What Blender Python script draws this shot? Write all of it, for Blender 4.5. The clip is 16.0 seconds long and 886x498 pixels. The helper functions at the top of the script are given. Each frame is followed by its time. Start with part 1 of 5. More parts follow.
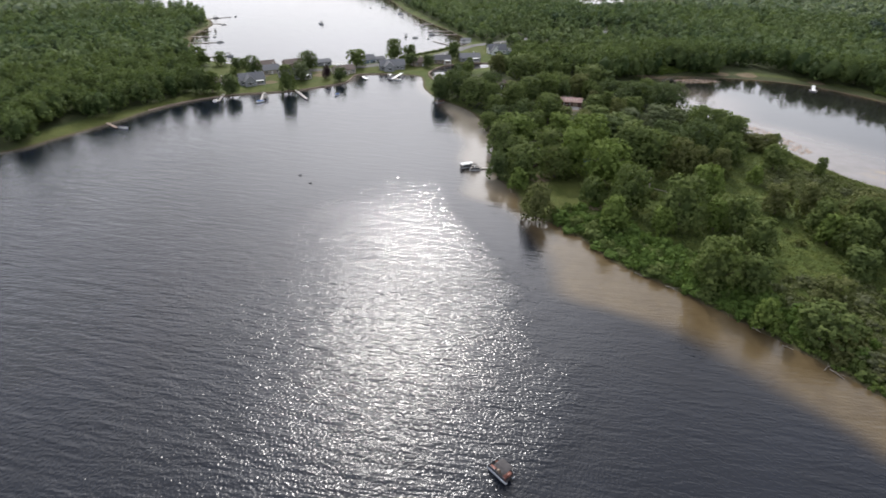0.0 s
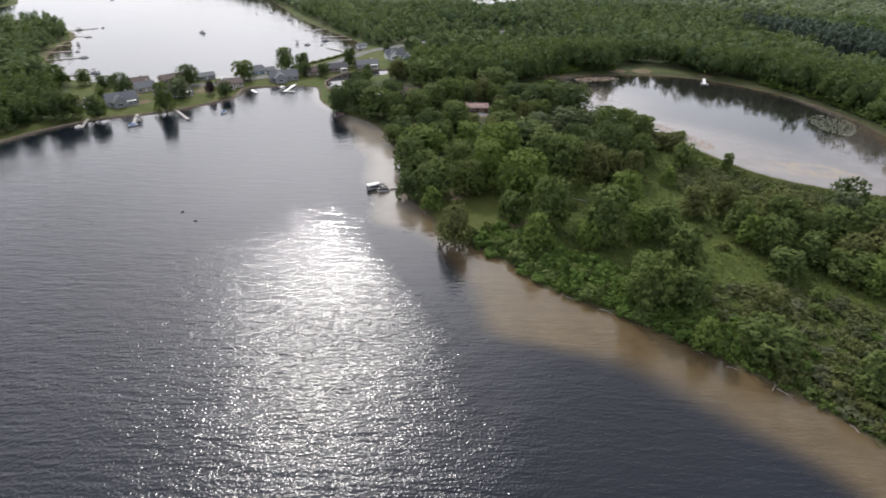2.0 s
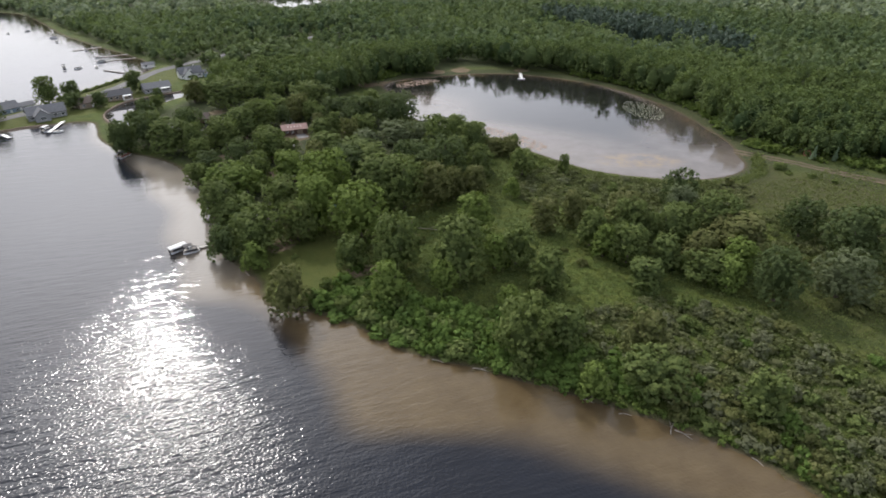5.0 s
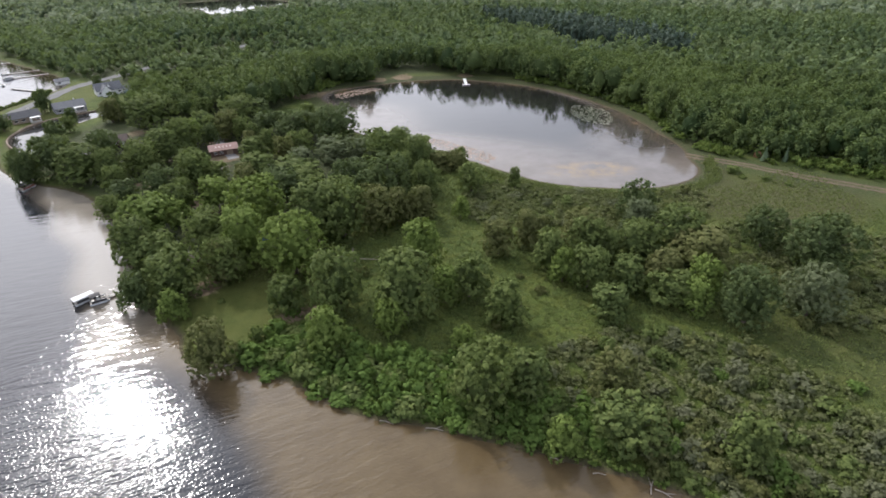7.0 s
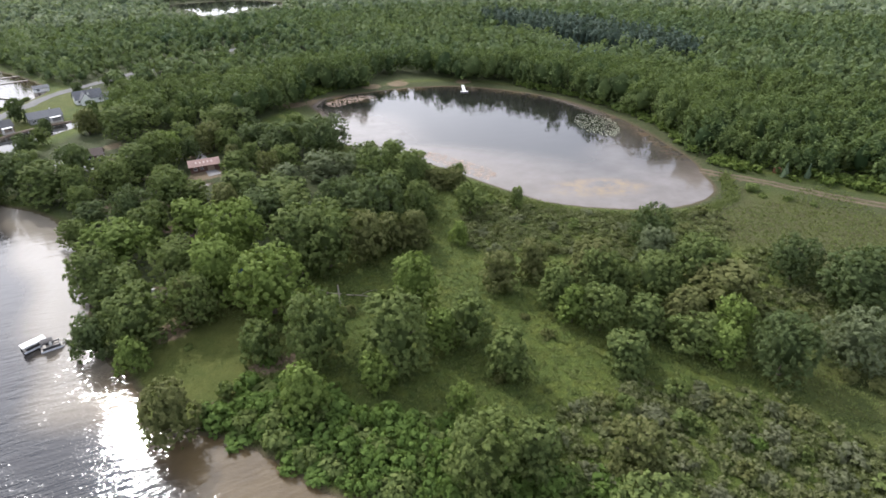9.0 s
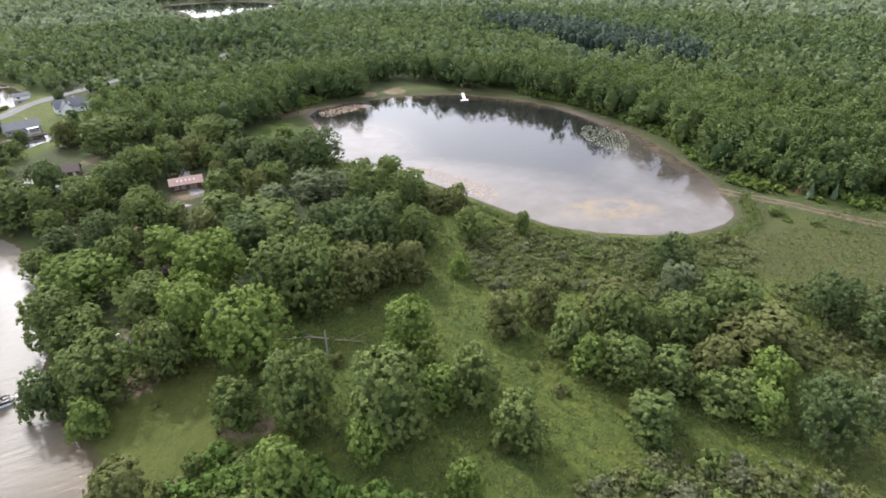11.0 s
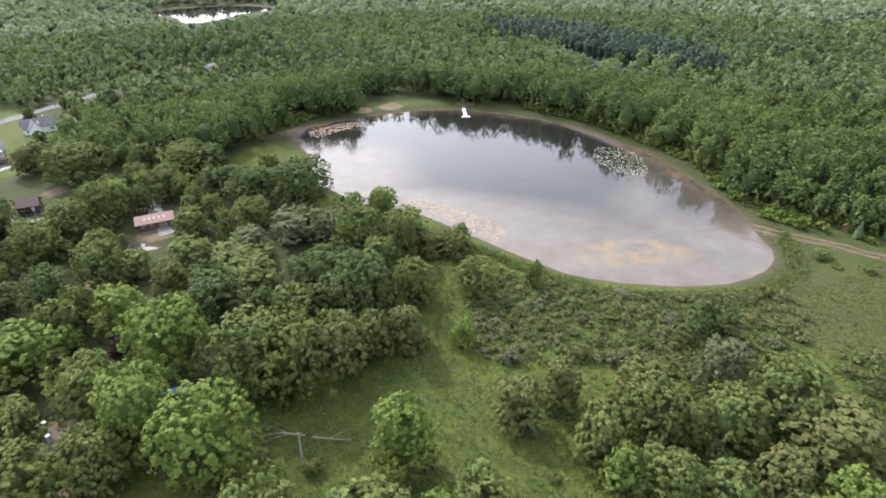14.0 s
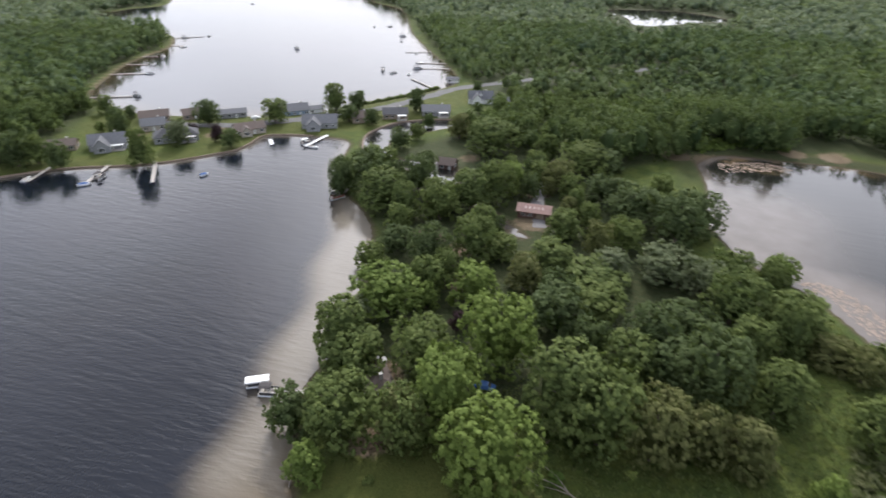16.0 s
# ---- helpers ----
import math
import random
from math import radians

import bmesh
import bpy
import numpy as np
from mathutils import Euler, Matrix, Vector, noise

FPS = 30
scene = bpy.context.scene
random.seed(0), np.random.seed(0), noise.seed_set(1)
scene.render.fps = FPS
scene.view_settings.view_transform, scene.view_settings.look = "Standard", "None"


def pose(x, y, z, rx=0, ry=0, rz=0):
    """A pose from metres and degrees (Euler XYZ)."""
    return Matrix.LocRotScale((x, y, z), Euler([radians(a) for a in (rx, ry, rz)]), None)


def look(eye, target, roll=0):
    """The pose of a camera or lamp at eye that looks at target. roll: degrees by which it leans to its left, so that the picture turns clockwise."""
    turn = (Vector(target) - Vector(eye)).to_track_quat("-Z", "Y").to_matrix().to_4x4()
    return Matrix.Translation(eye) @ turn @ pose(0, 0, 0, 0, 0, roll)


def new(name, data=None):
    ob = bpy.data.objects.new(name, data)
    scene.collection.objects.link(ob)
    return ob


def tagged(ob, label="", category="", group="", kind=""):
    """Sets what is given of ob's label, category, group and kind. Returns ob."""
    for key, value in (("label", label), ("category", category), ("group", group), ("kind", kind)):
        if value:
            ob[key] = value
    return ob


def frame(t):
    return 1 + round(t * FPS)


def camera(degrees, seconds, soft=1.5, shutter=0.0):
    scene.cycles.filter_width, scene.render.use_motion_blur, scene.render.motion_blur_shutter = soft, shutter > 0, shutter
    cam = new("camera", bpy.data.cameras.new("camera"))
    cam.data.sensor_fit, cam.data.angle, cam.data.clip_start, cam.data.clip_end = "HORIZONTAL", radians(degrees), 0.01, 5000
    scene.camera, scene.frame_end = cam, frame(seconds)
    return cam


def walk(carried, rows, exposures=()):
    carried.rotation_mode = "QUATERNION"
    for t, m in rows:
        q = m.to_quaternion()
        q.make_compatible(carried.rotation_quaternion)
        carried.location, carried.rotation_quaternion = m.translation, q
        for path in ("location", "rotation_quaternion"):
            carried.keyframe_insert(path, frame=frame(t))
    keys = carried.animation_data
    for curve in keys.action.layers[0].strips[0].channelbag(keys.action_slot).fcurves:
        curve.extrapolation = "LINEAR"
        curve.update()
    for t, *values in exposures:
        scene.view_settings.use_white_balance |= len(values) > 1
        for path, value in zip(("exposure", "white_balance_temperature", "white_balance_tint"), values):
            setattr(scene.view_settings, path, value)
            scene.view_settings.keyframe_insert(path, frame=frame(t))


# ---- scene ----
cam = camera(75.9, 16.0, soft=1.65, shutter=0.5)
PATH = [
    (0, (9.911, -106.2, 85.777), (9.036, -104.692, 84.795), 0.8),
    (0.5, (7.328, -101.464, 85.635), (6.539, -99.909, 84.655), 0.7),
    (1, (4.75, -96.813, 85.275), (4.026, -95.225, 84.298), 0.6),
    (1.5, (2.691, -92.258, 85.14), (1.993, -90.658, 84.164), 0.5),
    (2, (0.71, -87.407, 85.047), (0.103, -85.77, 84.071), 0.5),
    (2.5, (-0.918, -82.331, 85.127), (-1.43, -80.663, 84.15), 0.2),
    (3, (-2.252, -77.379, 85.392), (-2.668, -75.685, 84.413), -0.0),
    (3.5, (-3.573, -72.492, 85.312), (-3.889, -70.777, 84.333), -0.0),
    (4, (-4.634, -67.349, 85.456), (-4.853, -65.62, 84.476), -0.1),
    (4.5, (-4.694, -62.434, 85.322), (-4.85, -60.698, 84.342), -0.3),
    (5, (-4.92, -57.49, 85.359), (-5.005, -55.749, 84.378), -0.3),
    (7.5, (-1.947, -35.423, 85.044), (-1.869, -33.68, 84.066), -0.9),
    (8, (-1.406, -30.571, 85.136), (-1.33, -28.829, 84.158), -0.9),
    (8.5, (-1.153, -25.935, 85.112), (-1.078, -24.192, 84.133), -0.9),
    (9, (-0.855, -21.165, 85.109), (-0.779, -19.423, 84.129), -0.9),
    (11.5, (0.096, 1.336, 86.153), (0.176, 3.077, 85.172), -0.8),
    (12, (0.281, 6.1, 86.53), (0.361, 7.841, 85.549), -0.8),
    (12.5, (0.718, 11.052, 87.022), (0.797, 12.793, 86.041), -0.9),
    (13, (1.076, 15.699, 87.532), (1.156, 17.439, 86.55), -1.0),
    (13.5, (1.413, 20.171, 87.771), (1.492, 21.911, 86.787), -1.0),
    (14, (1.651, 24.656, 87.701), (1.729, 26.396, 86.718), -1.1),
    (14.5, (1.068, 29.602, 87.219), (1.016, 31.345, 86.241), -1.0),
    (15, (-0.196, 33.238, 87.195), (-0.689, 34.916, 86.225), -0.3),
    (15.5, (-1.397, 35.074, 88.398), (-2.251, 36.599, 87.426), 0.6),
    (16, (-3.628, 38.298, 88.15), (-4.684, 39.69, 87.177), 1.0),
]
walk(cam, [(t, look(eye, target, roll)) for t, eye, target, roll in PATH],
     exposures=[(t, e, 6230 if t < 6 else 6090, 12 if t < 6 else 13) for t, e in ((0, -0.06), (3.5, -0.18), (5.0, -0.08), (7.5, 0.2), (9.0, 0.44), (11.5, 0.76), (14.0, 0.84), (15.0, 0.62), (15.5, 0.27), (16.0, 0.13))])

# ---- daylight: hazy sun ahead of the camera, thin broken cloud ----
SUN_EL, SUN_AZ = 40.0, 35.0          # degrees; azimuth from +y towards -x
SUN_WAY = Vector((-math.sin(radians(SUN_AZ)) * math.cos(radians(SUN_EL)),
                  math.cos(radians(SUN_AZ)) * math.cos(radians(SUN_EL)), math.sin(radians(SUN_EL))))
world = bpy.data.worlds.new("sky")
scene.world = world
world.use_nodes = True
wn, wl = world.node_tree.nodes, world.node_tree.links
wn.clear()
w_out = wn.new("ShaderNodeOutputWorld")
w_bg = wn.new("ShaderNodeBackground")
w_sky = wn.new("ShaderNodeTexSky")
w_sky.sky_type = "NISHITA"
w_sky.sun_disc = False
w_sky.sun_elevation = radians(SUN_EL)
w_sky.sun_rotation = radians(-SUN_AZ)
w_sky.air_density, w_sky.dust_density, w_sky.ozone_density = 1.0, 3.0, 1.0
w_co = wn.new("ShaderNodeTexCoord")
w_map = wn.new("ShaderNodeMapping")
w_map.inputs["Scale"].default_value = (1.0, 1.0, 2.2)
w_noise = wn.new("ShaderNodeTexNoise")
w_noise.inputs["Scale"].default_value = 2.3
w_noise.inputs["Detail"].default_value = 6.0
w_noise.inputs["Roughness"].default_value = 0.55
w_ramp = wn.new("ShaderNodeMapRange")
w_ramp.inputs["From Min"].default_value, w_ramp.inputs["From Max"].default_value = 0.36, 0.62
w_ramp.inputs["To Min"].default_value, w_ramp.inputs["To Max"].default_value = 0.72, 0.97
w_mix = wn.new("ShaderNodeMix")
w_mix.data_type = "RGBA"
w_dot = wn.new("ShaderNodeVectorMath")
w_dot.operation = "DOT_PRODUCT"
w_dot.inputs[1].default_value = SUN_WAY
w_glow = wn.new("ShaderNodeMapRange")
w_glow.interpolation_type = "SMOOTHSTEP"
w_glow.inputs["From Min"].default_value, w_glow.inputs["From Max"].default_value = 0.50, 1.0
w_cloud = wn.new("ShaderNodeMix")
w_cloud.data_type = "RGBA"
w_cloud.inputs[6].default_value = (7.3, 7.6, 8.4, 1)
w_cloud.inputs[7].default_value = (16.2, 15.9, 15.8, 1)
wl.new(w_co.outputs["Generated"], w_dot.inputs[0])
wl.new(w_dot.outputs["Value"], w_glow.inputs["Value"])
wl.new(w_glow.outputs["Result"], w_cloud.inputs[0])
w_xyz = wn.new("ShaderNodeSeparateXYZ")
w_haze = wn.new("ShaderNodeMapRange")
w_haze.interpolation_type = "SMOOTHSTEP"
w_haze.inputs["From Min"].default_value, w_haze.inputs["From Max"].default_value = 0.25, 0.80
w_haze.inputs["To Min"].default_value, w_haze.inputs["To Max"].default_value = 1.75, 1.0
w_low = wn.new("ShaderNodeVectorMath")
w_low.operation = "SCALE"
wl.new(w_co.outputs["Generated"], w_xyz.inputs[0])
wl.new(w_xyz.outputs[2], w_haze.inputs["Value"])
w_near = wn.new("ShaderNodeMapRange")
w_near.interpolation_type = "SMOOTHSTEP"
w_near.inputs["From Min"].default_value, w_near.inputs["From Max"].default_value = 0.90, 1.0
w_near.inputs["To Min"].default_value, w_near.inputs["To Max"].default_value = 1.0, 2.3
w_sum = wn.new("ShaderNodeVectorMath")
w_sum.operation = "SCALE"
wl.new(w_dot.outputs["Value"], w_near.inputs["Value"])
wl.new(w_cloud.outputs[2], w_sum.inputs[0])
wl.new(w_near.outputs["Result"], w_sum.inputs["Scale"])
wl.new(w_sum.outputs["Vector"], w_low.inputs[0])
w_rim = wn.new("ShaderNodeMapRange")
w_rim.interpolation_type = "SMOOTHSTEP"
w_rim.inputs["From Min"].default_value, w_rim.inputs["From Max"].default_value = 0.06, 0.26
w_rim.inputs["To Min"].default_value, w_rim.inputs["To Max"].default_value = 0.78, 1.0
wl.new(w_xyz.outputs[2], w_rim.inputs["Value"])
w_veil = wn.new("ShaderNodeMath")
w_veil.operation = "MULTIPLY"
wl.new(w_haze.outputs["Result"], w_veil.inputs[0])
wl.new(w_rim.outputs["Result"], w_veil.inputs[1])
wl.new(w_veil.outputs[0], w_low.inputs["Scale"])
wl.new(w_low.outputs["Vector"], w_mix.inputs[7])
wl.new(w_co.outputs["Generated"], w_map.inputs["Vector"])
wl.new(w_map.outputs["Vector"], w_noise.inputs["Vector"])
wl.new(w_noise.outputs["Fac"], w_ramp.inputs["Value"])
wl.new(w_ramp.outputs["Result"], w_mix.inputs[0])
wl.new(w_sky.outputs["Color"], w_mix.inputs[6])
wl.new(w_mix.outputs[2], w_bg.inputs["Color"])
w_bg.inputs["Strength"].default_value = 0.105
wl.new(w_bg.outputs["Background"], w_out.inputs["Surface"])

sun = new("sun", bpy.data.lights.new("sun", "SUN"))
sun.data.energy, sun.data.angle, sun.data.color = 2.7, radians(2.2), (1.0, 0.95, 0.86)
sun.matrix_world = look(SUN_WAY * 900, (0, 0, 0))


# ---- materials ----
class Nodes:
    """A small wrapper that builds a node material."""

    def __init__(self, name):
        self.mat = bpy.data.materials.new(name)
        self.mat.use_nodes = True
        self.n, self.l = self.mat.node_tree.nodes, self.mat.node_tree.links
        self.n.clear()
        self.out = self.n.new("ShaderNodeOutputMaterial")
        self.bsdf = self.n.new("ShaderNodeBsdfPrincipled")
        self.l.new(self.bsdf.outputs[0], self.out.inputs[0])
        self.pos = self.n.new("ShaderNodeNewGeometry").outputs["Position"]

    def put(self, socket, value):
        if isinstance(value, bpy.types.NodeSocket):
            self.l.new(value, socket)
        else:
            socket.default_value = (*value, 1) if isinstance(value, tuple) and len(value) == 3 and socket.type == "RGBA" else value

    def coords(self):
        return self.n.new("ShaderNodeTexCoord").outputs["Object"]

    def scaled(self, vec, s, turn=0.0):
        a, m = self.n.new("ShaderNodeMapping"), self.n.new("ShaderNodeMapping")
        a.inputs["Rotation"].default_value = (0, 0, radians(turn))
        m.inputs["Scale"].default_value = s
        self.l.new(vec, a.inputs["Vector"])
        self.l.new(a.outputs["Vector"], m.inputs["Vector"])
        return m.outputs["Vector"]

    def noise(self, scale, detail=3.0, rough=0.55, vec=None, distort=0.0):
        t = self.n.new("ShaderNodeTexNoise")
        self.l.new(vec if vec is not None else self.pos, t.inputs["Vector"])
        t.inputs["Scale"].default_value, t.inputs["Detail"].default_value = scale, detail
        t.inputs["Roughness"].default_value, t.inputs["Distortion"].default_value = rough, distort
        return t.outputs["Fac"]

    def cells(self, scale, vec=None):
        t = self.n.new("ShaderNodeTexVoronoi")
        self.l.new(vec if vec is not None else self.pos, t.inputs["Vector"])
        t.inputs["Scale"].default_value = scale
        return t.outputs["Distance"]

    def rng(self, value, a, b, c=0.0, d=1.0):
        m = self.n.new("ShaderNodeMapRange")
        self.put(m.inputs["Value"], value)
        for key, v in (("From Min", a), ("From Max", b), ("To Min", c), ("To Max", d)):
            self.put(m.inputs[key], v)
        return m.outputs["Result"]

    def math(self, op, a, b=0.0):
        m = self.n.new("ShaderNodeMath")
        m.operation = op
        self.put(m.inputs[0], a)
        self.put(m.inputs[1], b)
        return m.outputs[0]

    def mix(self, fac, a, b, blend="MIX"):
        m = self.n.new("ShaderNodeMix")
        m.data_type, m.blend_type = "RGBA", blend
        self.put(m.inputs[0], fac)
        self.put(m.inputs[6], a)
        self.put(m.inputs[7], b)
        return m.outputs[2]

    def attr(self, name):
        a = self.n.new("ShaderNodeAttribute")
        a.attribute_name = name
        return a

    def bump(self, height, strength, distance=1.0, normal=None):
        b = self.n.new("ShaderNodeBump")
        self.put(b.inputs["Strength"], strength)
        b.inputs["Distance"].default_value = distance
        self.l.new(height, b.inputs["Height"])
        if normal is not None:
            self.l.new(normal, b.inputs["Normal"])
        return b.outputs["Normal"]

    def done(self, color, rough=0.8, normal=None, metal=0.0, spec=0.5):
        self.put(self.bsdf.inputs["Base Color"], color)
        self.put(self.bsdf.inputs["Roughness"], rough)
        self.put(self.bsdf.inputs["Metallic"], metal)
        self.put(self.bsdf.inputs["Specular IOR Level"], spec)
        if normal is not None:
            self.l.new(normal, self.bsdf.inputs["Normal"])
        return self.mat


def plain(name, color, rough=0.7, vary=0.25, scale=1.5, metal=0.0, bump=0.2):
    """Paint, wood, shingle or metal with two scales of wear."""
    k = Nodes(name)
    co = k.coords()
    big, fine = k.noise(scale, 3, vec=co), k.noise(scale * 14, 2, vec=co)
    dark = tuple(c * (1 - vary) for c in color)
    light = tuple(min(1, c * (1 + vary)) for c in color)
    c = k.mix(k.rng(big, 0.3, 0.7), dark, light)
    c = k.mix(k.rng(fine, 0.35, 0.75, 0, 0.35), c, tuple(c0 * 0.7 for c0 in color))
    return k.done(c, rough, k.bump(fine, bump, 0.05), metal)


def leaf_material(name, dark, light, young, through_it=0.34, per_tree=True):
    """Foliage: each tree has its own hue, each leaf clump its own tone, which in crowns holds painted light; some light
    passes through.
    """
    k = Nodes(name)
    if per_tree:
        own = k.n.new("ShaderNodeObjectInfo").outputs["Random"]
    else:
        own = k.attr("tint").outputs["Fac"]
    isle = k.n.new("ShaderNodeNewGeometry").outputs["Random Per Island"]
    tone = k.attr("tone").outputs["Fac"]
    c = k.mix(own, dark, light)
    # tone is random plus painted light: high leans to young, low to deep shade
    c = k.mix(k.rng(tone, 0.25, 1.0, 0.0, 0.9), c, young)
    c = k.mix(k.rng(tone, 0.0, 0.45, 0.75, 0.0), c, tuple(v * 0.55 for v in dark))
    c = k.mix(k.rng(isle, 0.0, 1.0, 0.0, 0.35), c, young)
    c = k.mix(k.rng(k.noise(0.45, 2), 0.35, 0.7, 0.0, 0.3), c, dark)
    k.done(c, 0.7, spec=0.06)
    tr = k.n.new("ShaderNodeBsdfTranslucent")
    k.put(tr.inputs["Color"], k.mix(0.55, c, (0.16, 0.22, 0.03)))
    mx = k.n.new("ShaderNodeMixShader")
    mx.inputs[0].default_value = through_it
    k.l.new(k.bsdf.outputs[0], mx.inputs[1])
    k.l.new(tr.outputs[0], mx.inputs[2])
    k.l.new(mx.outputs[0], k.out.inputs[0])
    return k.mat


LEAF = {
    "maple": leaf_material("leaf_green", (0.074, 0.106, 0.038), (0.124, 0.158, 0.048), (0.187, 0.225, 0.072)),
    "lime": leaf_material("leaf_yellow_green", (0.104, 0.150, 0.038), (0.156, 0.211, 0.048), (0.212, 0.273, 0.073)),
    "bramble": leaf_material("leaf_bramble", (0.073, 0.123, 0.032), (0.106, 0.167, 0.039), (0.160, 0.233, 0.057)),
    "oak": leaf_material("leaf_dark", (0.058, 0.084, 0.035), (0.090, 0.121, 0.046), (0.130, 0.162, 0.067)),
    "olive": leaf_material("leaf_olive", (0.102, 0.117, 0.042), (0.140, 0.151, 0.054), (0.186, 0.187, 0.075)),
    "willow": leaf_material("leaf_grey_green", (0.105, 0.130, 0.066), (0.138, 0.162, 0.084), (0.182, 0.205, 0.112)),
    "plum": leaf_material("leaf_purple", (0.028, 0.016, 0.022), (0.048, 0.024, 0.034), (0.072, 0.038, 0.050), 0.15),
    "scrub": leaf_material("leaf_grey_shrub", (0.108, 0.122, 0.064), (0.142, 0.148, 0.086), (0.172, 0.178, 0.106)),
    "spruce": leaf_material("needle_green", (0.075, 0.115, 0.066), (0.110, 0.152, 0.085), (0.155, 0.195, 0.110), 0.1),
}
# air haze painted into the leaf colours: middle woods paler and bluer than near
WOODS_HAZED = leaf_material("leaf_woods_hazed", (0.044, 0.080, 0.044), (0.182, 0.220, 0.088), (0.168, 0.212, 0.098), 0.28, per_tree=False)
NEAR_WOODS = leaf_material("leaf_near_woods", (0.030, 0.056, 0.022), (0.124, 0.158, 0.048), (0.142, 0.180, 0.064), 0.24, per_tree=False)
# far woods carry more of the painted haze, palest and bluest of all
FAR_WOODS_HAZED = leaf_material("leaf_far_woods_hazed", (0.090, 0.128, 0.082), (0.260, 0.295, 0.165), (0.265, 0.305, 0.190), per_tree=False)
PINES = leaf_material("needle_pines", (0.049, 0.075, 0.058), (0.071, 0.100, 0.075), (0.099, 0.127, 0.094), 0.1, per_tree=False)
BLUE_SPRUCES = leaf_material("needle_blue", (0.095, 0.135, 0.125), (0.140, 0.185, 0.170), (0.190, 0.235, 0.215), 0.1, per_tree=False)
SCRUB = leaf_material("leaf_scrub", (0.105, 0.125, 0.047), (0.163, 0.165, 0.083), (0.185, 0.194, 0.096), per_tree=False)
THICKET = leaf_material("leaf_thicket", (0.077, 0.123, 0.031), (0.131, 0.181, 0.041), (0.194, 0.243, 0.065), per_tree=False)
GRASS = leaf_material("grass_blades", (0.092, 0.119, 0.038), (0.142, 0.159, 0.054), (0.165, 0.184, 0.071), per_tree=False)
BARK = plain("bark", (0.115, 0.090, 0.068), 0.9, 0.35, 2.0, bump=0.8)
DEAD = plain("dead_wood", (0.27, 0.235, 0.195), 0.85, 0.25, 2.0, bump=0.6)


def ground_material():
    k = Nodes("meadow_ground")
    cover = k.n.new("ShaderNodeSeparateColor")
    a = k.attr("cover")
    k.l.new(a.outputs["Color"], cover.inputs[0])
    earth, lawn, straw = cover.outputs[0], cover.outputs[1], cover.outputs[2]
    woods = a.outputs["Alpha"]
    wide, mid, tuft, fine = k.noise(0.045, 4), k.noise(0.16, 5, 0.62), k.noise(0.7, 4, 0.65), k.noise(2.6, 4, 0.75)
    c = k.mix(k.rng(wide, 0.35, 0.65), (0.059, 0.084, 0.018), (0.095, 0.123, 0.025))
    c = k.mix(k.rng(mid, 0.45, 0.66, 0, 0.7), c, (0.138, 0.150, 0.030))
    c = k.mix(k.rng(tuft, 0.42, 0.66, 0, 0.6), c, (0.041, 0.061, 0.018))
    c = k.mix(k.math("MULTIPLY", straw, k.rng(mid, 0.3, 0.6, 0.6, 1.0)), c, (0.072, 0.069, 0.028))
    c = k.mix(k.math("MULTIPLY", lawn, 0.9), c, k.mix(k.rng(mid, 0.35, 0.7), (0.078, 0.092, 0.022), (0.114, 0.120, 0.032)))
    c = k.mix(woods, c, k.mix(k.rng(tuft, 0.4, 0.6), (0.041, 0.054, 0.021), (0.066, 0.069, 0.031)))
    e = k.rng(k.math("ADD", earth, k.rng(tuft, 0.2, 0.8, -0.30, 0.30)), 0.35, 0.72)
    c = k.mix(e, c, k.mix(k.rng(mid, 0.3, 0.7), (0.156, 0.111, 0.072), (0.234, 0.176, 0.119)))
    c = k.mix(k.rng(fine, 0.38, 0.66, 0, 0.5), c, (0.031, 0.046, 0.013))
    z = k.n.new("ShaderNodeSeparateXYZ")
    k.l.new(k.pos, z.inputs[0])
    wet = k.rng(z.outputs[2], 0.05, 0.30, 1.0, 0.0)
    c = k.mix(k.math("MULTIPLY", wet, 0.85), c, (0.086, 0.066, 0.043))
    n = k.bump(tuft, 0.7, 0.8)
    n = k.bump(fine, 0.8, 0.3, n)
    return k.done(c, 0.92, n, spec=0.15)


def water_material(name, deep, shoal, pale, calm=False):
    """Water with its own body colour, shelf sand showing through, and wind ripples."""
    k = Nodes(name)
    a = k.n.new("ShaderNodeSeparateColor")
    bed = k.attr("bed")
    k.l.new(bed.outputs["Color"], a.inputs[0])
    sand, wind, weed = a.outputs[0], a.outputs[1], a.outputs[2]
    patch = k.noise(0.05, 3)
    c = k.mix(k.rng(patch, 0.3, 0.7), deep, tuple(v * 1.35 for v in deep))
    c = k.mix(sand, c, k.mix(k.rng(k.noise(0.11, 4, 0.6), 0.35, 0.7), shoal[0], shoal[1]))
    w = k.math("MULTIPLY", weed, k.rng(k.noise(0.14, 4, 0.65), 0.40, 0.62)) if calm else bed.outputs["Alpha"]
    c = k.mix(w, c, pale)
    lines = k.noise(0.40, 1, 0.5, k.scaled(k.pos, (0.20, 1.0, 1.0), -16), 0.4)
    small = k.noise(1.10, 1, 0.5, k.scaled(k.pos, (0.24, 1.0, 1.0), -24), 0.3)
    chop = k.noise(1.95, 1, 0.5, k.scaled(k.pos, (0.75, 1.0, 1.0), 8))
    gust = k.rng(k.noise(0.018, 3), 0.35, 0.65, 0.75, 1.0)
    power = k.math("MULTIPLY", wind, gust)
    short = power if calm else k.math("MULTIPLY", power, weed)
    n = k.bump(k.math("MULTIPLY", lines, power), 1.0, 0.06 if calm else 0.28)
    n = k.bump(k.math("MULTIPLY", small, power), 1.0, 0.02 if calm else 0.20, n)
    n = k.bump(k.math("MULTIPLY", chop, short), 1.0, 0.004 if calm else 0.17, n)
